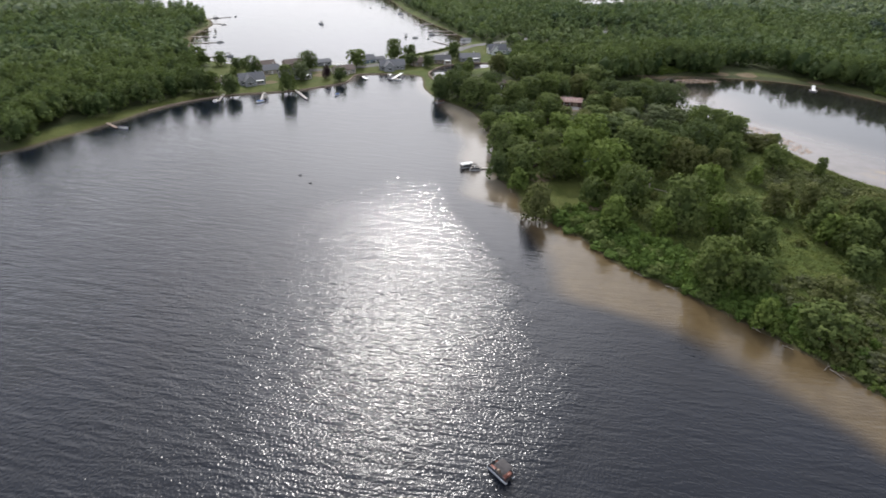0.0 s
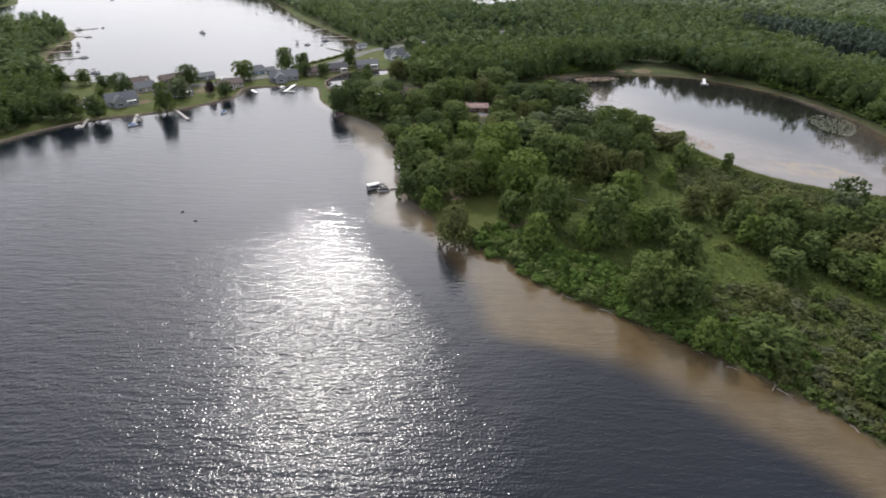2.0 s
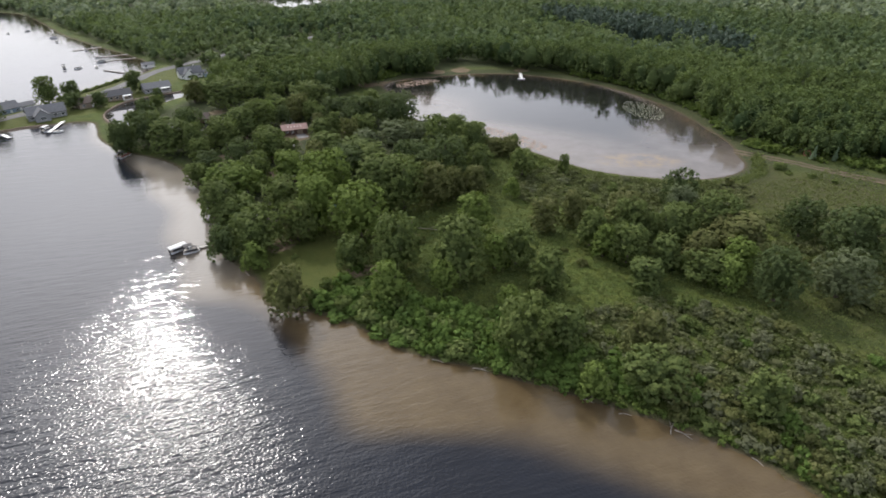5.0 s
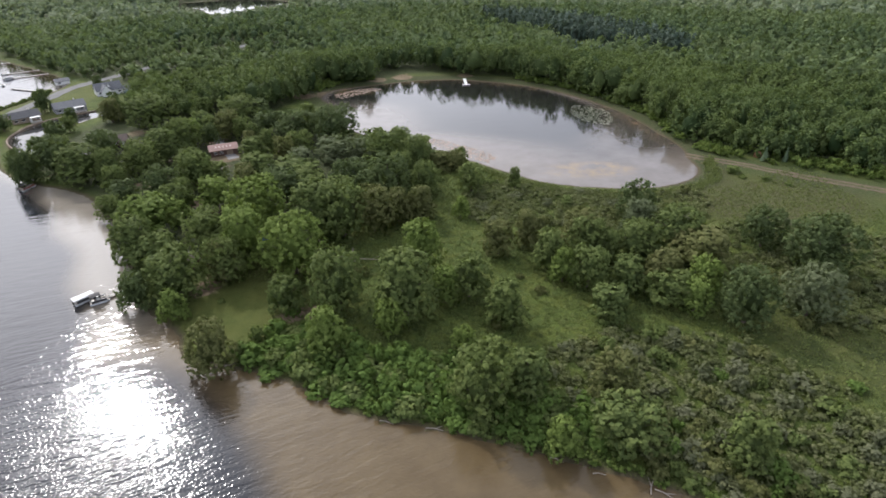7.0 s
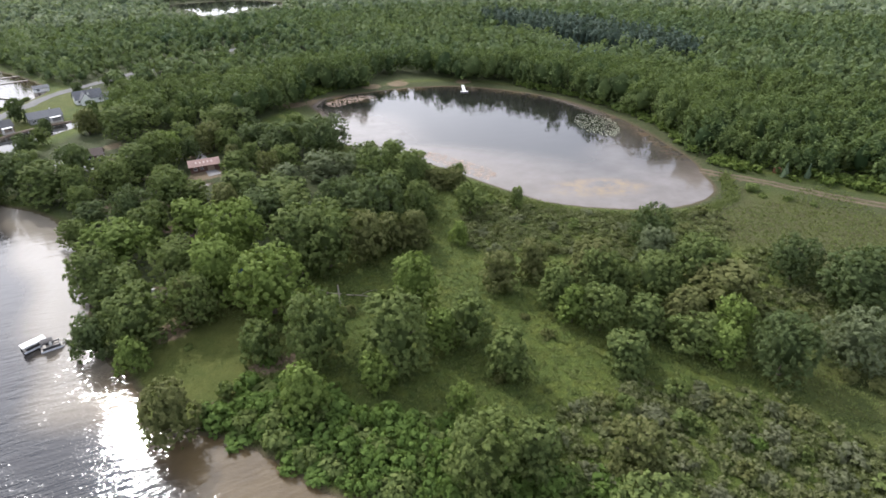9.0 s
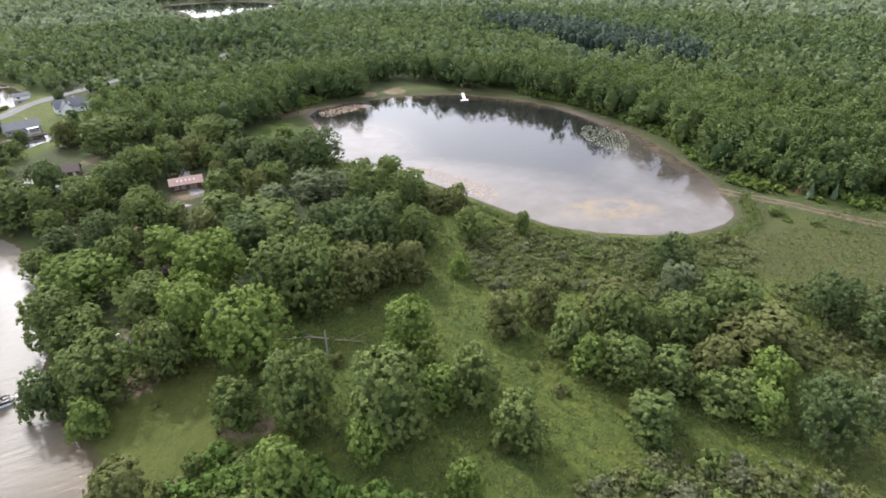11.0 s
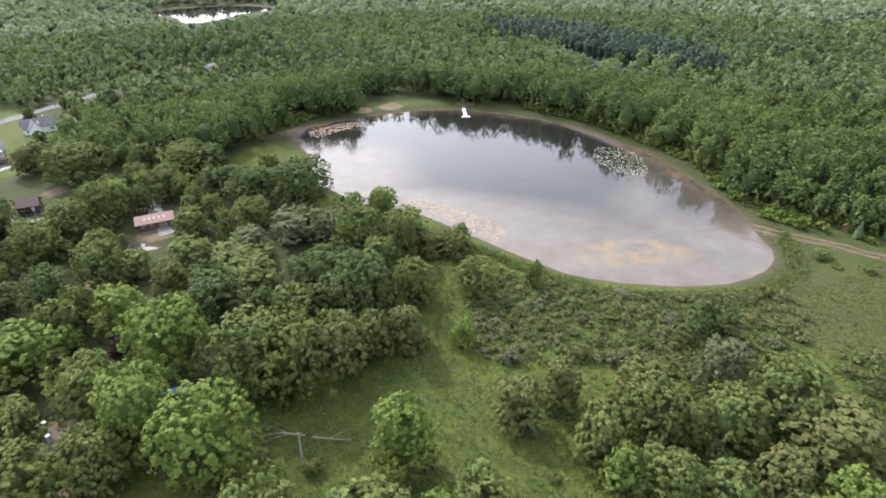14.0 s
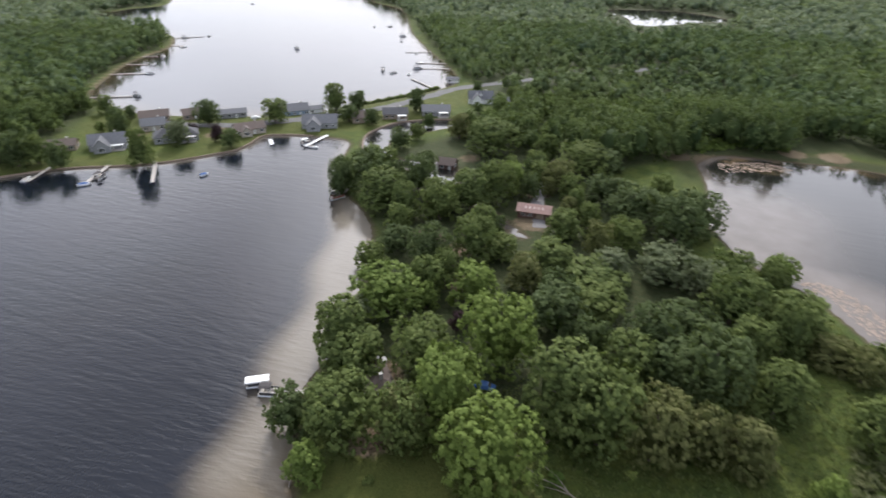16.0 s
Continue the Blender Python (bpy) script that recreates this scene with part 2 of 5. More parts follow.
    k.bsdf.inputs["IOR"].default_value = 1.33
    return k.done(c, k.rng(short, 0.0, 1.0, 0.04, 0.05 if calm else 0.215), n)


GROUND = ground_material()
LAKE = water_material("lake_water", (0.006, 0.008, 0.013), ((0.090, 0.064, 0.032), (0.120, 0.088, 0.046)), (0.215, 0.195, 0.165))
POND = water_material("pond_water", (0.014, 0.014, 0.013), ((0.125, 0.104, 0.086), (0.165, 0.142, 0.124)), (0.205, 0.145, 0.075), True)
ASPHALT = plain("asphalt", (0.115, 0.112, 0.11), 0.9, 0.2, 0.4)
TRACK = plain("dirt_track", (0.115, 0.085, 0.055), 0.95, 0.3, 0.5)
GRAVEL = plain("gravel", (0.20, 0.19, 0.185), 0.95, 0.2, 0.8)
CONCRETE = plain("concrete", (0.45, 0.43, 0.39), 0.9, 0.15, 0.7)
WHITE = plain("white_paint", (0.78, 0.78, 0.76), 0.5, 0.06)
CREAM = plain("cream_siding", (0.40, 0.36, 0.30), 0.7, 0.1)
GREY_SIDING = plain("grey_siding", (0.27, 0.275, 0.28), 0.7, 0.1)
TAN_SIDING = plain("tan_siding", (0.28, 0.225, 0.17), 0.75, 0.12)
BLUE_SIDING = plain("blue_siding", (0.23, 0.30, 0.38), 0.7, 0.1)
BROWN_SIDING = plain("brown_siding", (0.10, 0.055, 0.04), 0.8, 0.2)
ROOF_GREY = plain("grey_shingle", (0.145, 0.148, 0.155), 0.9, 0.2)
ROOF_DARK = plain("charcoal_shingle", (0.085, 0.085, 0.09), 0.9, 0.2)
ROOF_BROWN = plain("brown_shingle", (0.13, 0.10, 0.085), 0.9, 0.2)
ROOF_RED = plain("rusty_metal_roof", (0.25, 0.140, 0.115), 0.55, 0.12, 0.8)
SKYLIGHT = plain("skylight_sheet", (0.46, 0.34, 0.30), 0.4, 0.08)
DECK = plain("grey_deck_boards", (0.42, 0.39, 0.35), 0.85, 0.2)
WOOD = plain("weathered_wood", (0.25, 0.19, 0.14), 0.85, 0.25)
HULL = plain("aluminium_hull", (0.55, 0.56, 0.58), 0.35, 0.1, metal=0.7)
HULL_DARK = plain("dark_hull", (0.045, 0.045, 0.05), 0.35, 0.2)
CANVAS_WHITE = plain("white_canvas", (0.80, 0.79, 0.76), 0.7, 0.06)
CANVAS_DARK = plain("dark_canvas", (0.05, 0.045, 0.045), 0.8, 0.2)
CANVAS_BLUE = plain("blue_canvas", (0.06, 0.14, 0.36), 0.7, 0.15)
SEAT = plain("boat_vinyl", (0.55, 0.50, 0.44), 0.6, 0.1)
RED = plain("red_brown_paint", (0.26, 0.10, 0.07), 0.7, 0.2)
STEEL = plain("galvanised_steel", (0.45, 0.46, 0.47), 0.45, 0.1, metal=0.8)
RUBBER = plain("rubber", (0.02, 0.02, 0.02), 0.8, 0.2)
LILY = plain("lily_pads", (0.24, 0.26, 0.17), 0.5, 0.35, 0.4)
REED = plain("dry_reed", (0.30, 0.23, 0.175), 0.9, 0.25, 0.6)
GLASS = Nodes("window_glass").done((0.03, 0.035, 0.04), 0.06, spec=0.8)


# ---- plan: outlines of the waters (metres) ----
def curve(points, closed=True, steps=5):
    """A smooth line through a few corner points."""
    p = np.array(points, float)
    n, out = len(p), []
    for i in range(n if closed else n - 1):
        a, b, c, d = (p[(i + j - 1) % n] if closed else p[min(max(i + j - 1, 0), n - 1)] for j in range(4))
        for u in np.linspace(0, 1, steps, endpoint=False):
            out.append(0.5 * (2 * b + (c - a) * u + (2 * a - 5 * b + 4 * c - d) * u ** 2 + (3 * b - a - 3 * c + d) * u ** 3))
    if not closed:
        out.append(p[-1])
    return np.array(out)


def inside(poly, x, y):
    """Signed distance to a closed outline, positive inside."""
    d2, sign = np.full(x.shape, 1e18), np.zeros(x.shape, bool)
    for (ax, ay), (bx, by) in zip(poly, np.roll(poly, -1, axis=0)):
        ex, ey = bx - ax, by - ay
        u = np.clip(((x - ax) * ex + (y - ay) * ey) / max(ex * ex + ey * ey, 1e-9), 0, 1)
        d2 = np.minimum(d2, (x - ax - u * ex) ** 2 + (y - ay - u * ey) ** 2)
        if ey != 0:
            hit = ((ay > y) != (by > y)) & (x < ax + (y - ay) / ey * ex)
            sign ^= hit
    return np.where(sign, 1, -1) * np.sqrt(d2)


def along(line, x, y):
    """Distance to an open line."""
    d2 = np.full(x.shape, 1e18)
    for (ax, ay), (bx, by) in zip(line[:-1], line[1:]):
        ex, ey = bx - ax, by - ay
        u = np.clip(((x - ax) * ex + (y - ay) * ey) / max(ex * ex + ey * ey, 1e-9), 0, 1)
        d2 = np.minimum(d2, (x - ax - u * ex) ** 2 + (y - ay - u * ey) ** 2)
    return np.sqrt(d2)


def ease(v, a, b):
    u = np.clip((v - a) / (b - a), 0, 1)
    return u * u * (3 - 2 * u)


EAST_SHORE = [(180, -220), (140, -70), (90, -18), (60, 7), (48, 18), (36, 25), (22, 31), (12, 35), (-2, 40), (-18, 45),
              (-31, 54), (-44, 60), (-57, 63), (-63, 74), (-74, 84), (-84, 94), (-88, 106), (-100, 127), (-112, 144),
              (-125, 159), (-138, 168), (-152, 174), (-166, 182), (-180, 195), (-190, 210)]
NORTH_SHORE = [(-198, 219), (-208, 219), (-218, 214), (-230, 206), (-236, 198), (-231, 186), (-229, 176), (-235, 157),
               (-240, 146), (-248, 135), (-261, 121), (-270, 104), (-274, 88), (-275, 72), (-271, 48), (-270, 20), (-271, -4),
               (-300, -60), (-420, -180), (-420, -420), (0, -480)]
MAIN_LAKE = curve(EAST_SHORE + NORTH_SHORE)
UPPER_LAKE = curve([(-369, 178), (-324, 178), (-302, 188), (-293, 197), (-286, 205), (-268, 216), (-256, 228), (-248, 243),
                    (-241, 265), (-235, 291), (-231, 319), (-231, 348), (-245, 368), (-274, 395), (-315, 427), (-388, 490),
                    (-455, 560), (-530, 634), (-574, 657), (-619, 676), (-692, 732), (-760, 778), (-1000, 900), (-1700, 1200), (-2100, 800), (-1050, 570), (-800, 470),
                    (-768, 398), (-743, 345), (-680, 320), (-633, 318), (-570, 332), (-527, 320), (-491, 295), (-469, 264),
                    (-449, 238), (-421, 213), (-390, 188)])
POND_EDGE = curve([(-59, 298), (-53, 316), (-29, 326), (-4, 335), (22, 336), (53, 323), (79, 301), (97, 271), (106, 246),
                   (110, 222), (113, 198), (111, 184), (109, 169), (102, 160), (90, 154), (77, 153), (61, 155), (45, 161),
                   (38, 167), (27, 178), (16, 190), (-2, 208), (-20, 216), (-31, 228), (-41, 241), (-46, 266), (-54, 286)])
FAR_POND = curve([(-332, 822), (-322, 852), (-258, 884), (-200, 862), (-176, 826), (-203, 786), (-228, 724), (-252, 718), (-280, 768), (-312, 796)])
CANAL = curve([(-186, 216), (-198, 230), (-202, 246), (-200, 260), (-188, 276), (-172, 286), (-166, 280), (-176, 266), (-181, 250),
               (-184, 236), (-176, 222), (-160, 218), (-146, 228), (-136, 222), (-126, 210), (-104, 199), (-86, 190.5), (-82, 188), (-85, 186), (-104, 194.5), (-128, 204), (-146, 208), (-158, 210), (-172, 211)])
WATERS = [MAIN_LAKE, UPPER_LAKE, POND_EDGE, FAR_POND, CANAL]
SHELF = curve([(120, -80), (60, -12), (31, 6), (20, 14), (6, 19), (-10, 20), (-26, 20), (-36, 31), (-47, 49), (-62, 59), (-78, 66),
               (-86, 77), (-98, 95), (-108, 112), (-128, 138), (-146, 161), (-160, 178), (-120, 190), (0, 90), (140, 20)])
CALM = curve([(-74, 72), (-77, 56), (-61, 38), (-47, 25), (-34, 12), (-23, -3), (-12, -5), (-8, -30), (0, -120), (150, -120),
              (110, 40), (0, 60), (-50, 66)])
PENINSULA = curve([(80, -10), (200, -60), (230, 150), (150, 165), (112, 150), (60, 148), (20, 178), (0, 196), (-28, 160),
                   (-50, 122), (-84, 104), (-70, 74), (-20, 38), (30, 22)])
TRACK_LINE = curve([(111, 186), (117, 179), (127, 172), (138, 162), (148, 153), (160, 144), (200, 116), (240, 90)], False)
ROAD_LINE = curve([(-300, 172), (-275, 186), (-258, 200), (-250, 214), (-240, 233), (-229, 257), (-224, 280), (-222, 311),
                   (-218, 345), (-180, 420), (-120, 520)], False)
DRIVE_LINE = curve([(-82, 196), (-92, 212), (-100, 232), (-112, 252), (-150, 300), (-215, 330)], False)


def hills(x, y):
    far = ease(np.hypot(x, y - 50), 320, 800)
    return far * (2.2 + 2 * np.sin(x * 0.006 + 1) + 2 * np.sin(y * 0.007 - x * 0.003))


def relief(x, y):
    """Height of the land or lake bed, and the distance inland."""
    s = np.max([inside(w, x, y) for w in WATERS], axis=0)
    d = np.maximum(-s, 0)
    bank = 0.75 * (1 - np.exp(-d / 3.0)) + 0.5 * ease(d, 12, 60)
    rough = 0.16 * np.sin(x * 0.31 + 2 * np.sin(y * 0.17)) * np.sin(y * 0.27 + x * 0.05) * ease(d, 3, 15)
    z = np.where(s > 0, -np.minimum(2.5, 0.10 * s), bank + rough + hills(x, y) * ease(d, 20, 150))
    return z, d


def level(x, y):
    return float(relief(np.array([float(x)]), np.array([float(y)]))[0][0])


def steps(*bands):
    """Grid lines: (from, to, spacing) bands one after another."""
    out = [bands[0][0]]
    for a, b, s in bands:
        n = max(1, round((b - a) / s))
        out += list(np.linspace(a, b, n + 1)[1:])
    return np.array(out)


def sheet(name, xs, ys, z_of, colours, attribute, material, keep=None):
    """A grid sheet with one colour attribute."""
    gx, gy = np.meshgrid(xs, ys)
    x, y = gx.ravel(), gy.ravel()
    z = z_of(x, y)
    nx, ny = len(xs), len(ys)
    i = np.arange((nx - 1) * (ny - 1))
    a = i // (nx - 1) * nx + i % (nx - 1)
    f = np.stack([a, a + 1, a + nx + 1, a + nx], 1)
    if keep is not None:
        k = keep(x, y)
        f = f[k[f].any(axis=1)]
        used = np.unique(f)
        back = np.zeros(len(x), int)
        back[used] = np.arange(len(used))
        f, x, y, z = back[f], x[used], y[used], z[used]
    me = bpy.data.meshes.new(name)
    me.vertices.add(len(x))
    me.vertices.foreach_set("co", np.stack([x, y, z], 1).ravel())
    me.loops.add(f.size)
    me.loops.foreach_set("vertex_index", f.ravel().astype(np.int32))
    me.polygons.add(len(f))
    me.polygons.foreach_set("loop_start", np.arange(0, f.size, 4, dtype=np.int32))
    me.update(calc_edges=True)
    me.attributes.new(attribute, "FLOAT_COLOR", "POINT").data.foreach_set("color", colours(x, y).ravel().astype(np.float32))
    me.polygons.foreach_set("use_smooth", np.ones(len(f), bool))
    me.materials.append(material)
    return new(name, me)


def spot(x, y, cx, cy, r):
    return ease(-np.hypot(x - cx, y - cy), -r, -r * 0.4)


WOODS_EDGE = [
    curve([(-62, 305), (-84, 258), (-66, 246), (-46, 236), (-30, 200), (-2, 190), (-18, 140), (-50, 112), (-86, 108), (-112, 148), (-150, 178),
           (-182, 202), (-174, 208), (-172, 232), (-166, 262), (-162, 295), (-205, 335), (-236, 370), (-320, 440),
           (-445, 562), (-540, 645), (-625, 686), (-700, 742), (-770, 790), (-1000, 912), (-900, 1400), (1500, 1500), (1500, 60), (330, 90), (196, 146), (152, 174), (130, 184), (119, 202), (117, 216), (115, 236), (107, 264), (90, 299), (62, 330),
           (40, 345), (-8, 350), (-28, 336), (-52, 326), (-74, 318)], steps=3),
    curve([(-280, -30), (-281, 20), (-284, 40), (-282, 70), (-284, 100), (-300, 128), (-325, 154), (-350, 170), (-389, 181), (-425, 209), (-453, 236), (-474, 262), (-496, 291), (-532, 316), (-568, 326),
           (-636, 314), (-690, 316), (-746, 338), (-774, 394), (-808, 464), (-1050, 560), (-1500, 700), (-1500, -300), (-500, -200)], steps=3),
]


def cover_of(x, y):
    z, d = relief(x, y)
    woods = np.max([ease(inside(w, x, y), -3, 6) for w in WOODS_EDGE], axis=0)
    earth = np.max([spot(x, y, -62, 96, 4.5), spot(x, y, -58, 104, 4), spot(x, y, -108, 168, 8), spot(x, y, -94, 167, 7), spot(x, y, -82, 150, 7),
                    spot(x, y, -86, 198, 9), spot(x, y, -97, 222, 8), spot(x, y, -60, 205, 8), spot(x, y, -37, 78, 4), spot(x, y, -44, 66, 4),
                    spot(x, y, -32, 80, 5), spot(x, y, -74, 108, 8), spot(x, y, -12, 344, 10), spot(x, y, -28, 338, 9), spot(x, y, 30, 345, 8),
                    spot(x, y, -70, 300, 10), 0.8 * spot(x, y, -284, 160, 9), 0.8 * spot(x, y, -266, 151, 7), 0.8 * spot(x, y, -254, 184, 8), 0.8 * spot(x, y, -262, 192, 7), 0.7 * spot(x, y, -140, 236, 8), spot(x, y, -62, 92, 5), ease(-along(DRIVE_LINE, x, y), -5, -1.5) * 0.6 * (y < 222),
                    ease(-along(TRACK_LINE, x, y), -6.0, -2.0) * 0.46], axis=0)
    earth = np.maximum(earth, 0.6 * ease(inside(UPPER_LAKE, x, y), -8, -3) * (x < -380) * (y < 320))
    earth = np.maximum(earth, 0.9 * spot(x, y, -56, 304, 12))
    rim = ease(-np.abs(inside(POND_EDGE, x, y) + 2), -4.5, -1)
    east = ease(x, 80, 104) + ease(y, 250, 320)
    earth = np.maximum(earth, rim * np.clip(east, 0, 1) * 0.40 * ease(-np.abs(inside(POND_EDGE, x, y) + 1), -2.5, -0.5))
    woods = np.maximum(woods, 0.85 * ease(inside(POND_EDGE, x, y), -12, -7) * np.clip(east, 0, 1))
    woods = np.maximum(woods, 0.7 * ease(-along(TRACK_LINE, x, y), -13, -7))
    lawn = np.max([spot(x, y, -52, 80, 22), spot(x, y, -45, 92, 20), ease(-along(ROAD_LINE, x, y), -34, -24) * (y < 345),
                   ease(inside(MAIN_LAKE, x, y), -16, -9) * (-inside(MAIN_LAKE, x, y) > 0) * (x < -225)], axis=0)
    straw = np.maximum(ease(inside(FAR_POND, x, y), -22, -10), 0) + np.maximum(ease(np.hypot((x - 122) / 42, (y - 137) / 26), 1.1, 0.6), 0.5 * spot(x, y, 95, 60, 30))
    straw = np.clip(straw + ease(inside(POND_EDGE, x, y), -14, -9) * np.clip(east, 0, 1), 0, 1)
    return np.stack([earth, lawn, straw, woods], 1)


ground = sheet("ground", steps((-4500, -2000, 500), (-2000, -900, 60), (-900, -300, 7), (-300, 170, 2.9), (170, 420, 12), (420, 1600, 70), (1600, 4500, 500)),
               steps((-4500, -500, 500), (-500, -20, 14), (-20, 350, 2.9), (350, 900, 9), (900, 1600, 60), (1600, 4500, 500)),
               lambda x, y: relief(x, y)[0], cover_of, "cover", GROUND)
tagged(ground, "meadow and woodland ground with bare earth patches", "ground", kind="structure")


def lake_bed(x, y):
    shore = inside(MAIN_LAKE, x, y)
    shelf = inside(SHELF, x, y) + 2.2 * np.sin(x * 0.13) * np.sin(y * 0.11 + 1)
    sand = ease(shelf, -3.5, 5.5) * 0.95
    sand = np.maximum(sand, ease(-shore, -7, 0) * 0.45 * (x < -150))
    calm = ease(inside(CALM, x, y) + 2.5 * np.sin(x * 0.4) * np.sin(y * 0.5), -5, 5)
    s = y - 0.35 * x + 9 * np.sin(x * 0.09 + 2 * np.sin(y * 0.05)) + 4 * np.sin(x * 0.23 - y * 0.17)
    lee = 0.40 * ease(s, 10, 105) + 0.27 * ease(s, 95, 150)
    wind = (1 - 0.55 * calm) * (1 - lee)
    chop = 0.30 + 0.70 * ease(-y - 0.15 * x, -72, -8)
    return np.stack([sand, wind, chop, sand * 0.8 * ease(-x, 58, 84)], 1)


def plain_bed(edge, wind, shore):
    def of(x, y):
        s = inside(edge, x, y)
        return np.stack([ease(-s, -shore, 0) * 0.55, 0 * x + wind, 0 * x, 0 * x], 1)
    return of


def pond_bed(x, y):
    s = inside(POND_EDGE, x, y)
    wide = 6 + 60 * ease(-y, -262, -190) + 8 * ease(x, 75, 105)
    sand = ease(-s, -wide, -wide * 0.15) * 0.95
    sand = np.maximum(sand, 0.8 * ease(-x - 0.2 * y, -62, -30) * ease(-y, -300, -262))
    sand = sand * (1 - 0.7 * ease(x - 0.1 * (y - 200), 78, 98) * ease(y, 176, 205))
    north = ease(y, 285, 318) * ease(x, -48, -24)
    sand = sand * (1 - 0.85 * north)
    weed = np.maximum(ease(np.hypot((x - 66) / 20, (y - 173) / 9), 1.2, 0.5), 0.6 * ease(np.hypot((x + 40) / 16, (y - 312) / 9), 1.2, 0.6))
    brown = np.clip(north + ease(x - 0.1 * (y - 200), 82, 98) * ease(y, 186, 215), 0, 1)
    weed = np.maximum(weed, 0.40 * brown * ease(-s, -11, -2))
    return np.stack([sand, 0 * x + 0.5, weed, 0 * x + 1], 1)


flat = lambda x, y: 0 * x
lake = sheet("lake_water", steps((-450, -300, 15), (-300, 100, 2.5), (100, 200, 12)), steps((-480, -20, 9), (-20, 225, 2.5)),
             flat, lake_bed, "bed", LAKE, lambda x, y: inside(MAIN_LAKE, x, y) > -4)
tagged(lake, "rippled dark lake water with a sandy shelf along the shore", "lake", kind="structure")
upper = sheet("upper_lake_water", steps((-2100, -700, 50), (-700, -225, 6)), steps((170, 720, 6), (720, 1650, 50)),
              flat, plain_bed(UPPER_LAKE, 0.22, 22), "bed", LAKE, lambda x, y: inside(UPPER_LAKE, x, y) > -5)
tagged(upper, "pale sky-reflecting lake water", "lake", kind="structure")
pond = sheet("pond_water", steps((-64, 118, 1.6)), steps((148, 340, 1.6)), flat, pond_bed, "bed", POND,
             lambda x, y: inside(POND_EDGE, x, y) > -3)
tagged(pond, "still shallow pond water with weed and muddy edges", "pond", kind="structure")
canal = sheet("canal_water", steps((-210, -70, 2.0)), steps((178, 292, 2.0)), flat, plain_bed(CANAL, 0.1, 3), "bed", POND,
              lambda x, y: inside(CANAL, x, y) > -3)
tagged(canal, "narrow still canal water", "canal", kind="structure")
far_pond = sheet("far_pond_water", steps((-350, -160, 6)), steps((700, 904, 6)), flat, plain_bed(FAR_POND, 0.1, 14), "bed", POND,
                 lambda x, y: inside(FAR_POND, x, y) > -6)
tagged(far_pond, "distant marshy pond water", "pond", kind="structure")


def ribbon(name, line, width, lift, material, label, category):
    """A road or track strip that follows the land."""
    p = curve(line[::5], False, 8)
    t = np.gradient(p, axis=0)
    t /= np.linalg.norm(t, axis=1)[:, None]
    side = np.stack([-t[:, 1], t[:, 0]], 1)
    wave = 1 + 0.12 * np.sin(np.arange(len(p)) * 1.7)
    cols = [p + side * (width * u * wave)[:, None] for u in (-0.5, -0.17, 0.17, 0.5)]
    bm = bmesh.new()
    rows = []
    for col in cols:
        z = relief(col[:, 0], col[:, 1])[0] + lift
        rows.append([bm.verts.new((a, b, c)) for (a, b), c in zip(col, z)])
    for ra, rb in zip(rows[:-1], rows[1:]):
        for i in range(len(p) - 1):
            bm.faces.new((ra[i], rb[i], rb[i + 1], ra[i + 1]))
    bmesh.ops.recalc_face_normals(bm, faces=bm.faces)
    me = bpy.data.meshes.new(name)
    bm.to_mesh(me)
    bm.free()
    me.materials.append(material)
    return tagged(new(name, me), label, category, kind="structure")


ribbon("road", ROAD_LINE, 8.0, 0.16, ASPHALT, "grey asphalt lane along the strip between the lakes", "road")
for off in (-1.5, 1.6):
    ribbon("track_rut", TRACK_LINE + np.array([0.55 * off, 0.83 * off]), 1.3, 0.10, TRACK, "muddy brown wheel rut along the edge of the woods", "track")
ribbon("driveway", DRIVE_LINE[:11], 4.5, 0.15, GRAVEL, "pale gravel driveway beside the red-roofed barn", "driveway")



def seawall(line, label):
    """A low timber wall that holds the bank, with thickness."""
    p = np.array(line)
    t = np.gradient(p, axis=0)
    t /= np.linalg.norm(t, axis=1)[:, None]
    side = np.stack([-t[:, 1], t[:, 0]], 1)
    bm = bmesh.new()
    rings = []
    for q, n in zip(p, side):
        rings.append([bm.verts.new((q[0] + n[0] * o, q[1] + n[1] * o, z)) for o, z in ((-0.25, -0.8), (-0.25, 0.62), (0.25, 0.66), (0.25, -0.8))])
    for a, b in zip(rings[:-1], rings[1:]):
        for i in range(4):
            bm.faces.new((a[i], a[(i + 1) % 4], b[(i + 1) % 4], b[i]))
    bm.faces.new(rings[0])
    bm.faces.new(rings[-1])
    bmesh.ops.recalc_face_normals(bm, faces=bm.faces)
    me = bpy.data.meshes.new("seawall")
    bm.to_mesh(me)
    bm.free()
    me.materials.append(WOOD)
    return tagged(new("seawall", me), label, "seawall", kind="structure")


seawall(curve(NORTH_SHORE[2:14], False), "low brown timber seawall along the lawns of the strip")
seawall(curve([(-186, 216), (-198, 230), (-202, 246), (-200, 260), (-188, 276), (-172, 286)], False), "low brown timber wall along the canal bank")


# ---- plants ----
def ico(sub):
    bm = bmesh.new()
    bmesh.ops.create_icosphere(bm, subdivisions=sub, radius=1.0)
    v = np.array([q.co[:] for q in bm.verts])
    f = np.array([[q.index for q in p.verts] for p in bm.faces])
    bm.free()
    return v, f


ICO1, ICO2 = ico(1), ico(2)
rs = np.random.RandomState(7)


def unit(n):
    v = rs.normal(size=(n, 3))
    return v / np.linalg.norm(v, axis=1)[:, None]


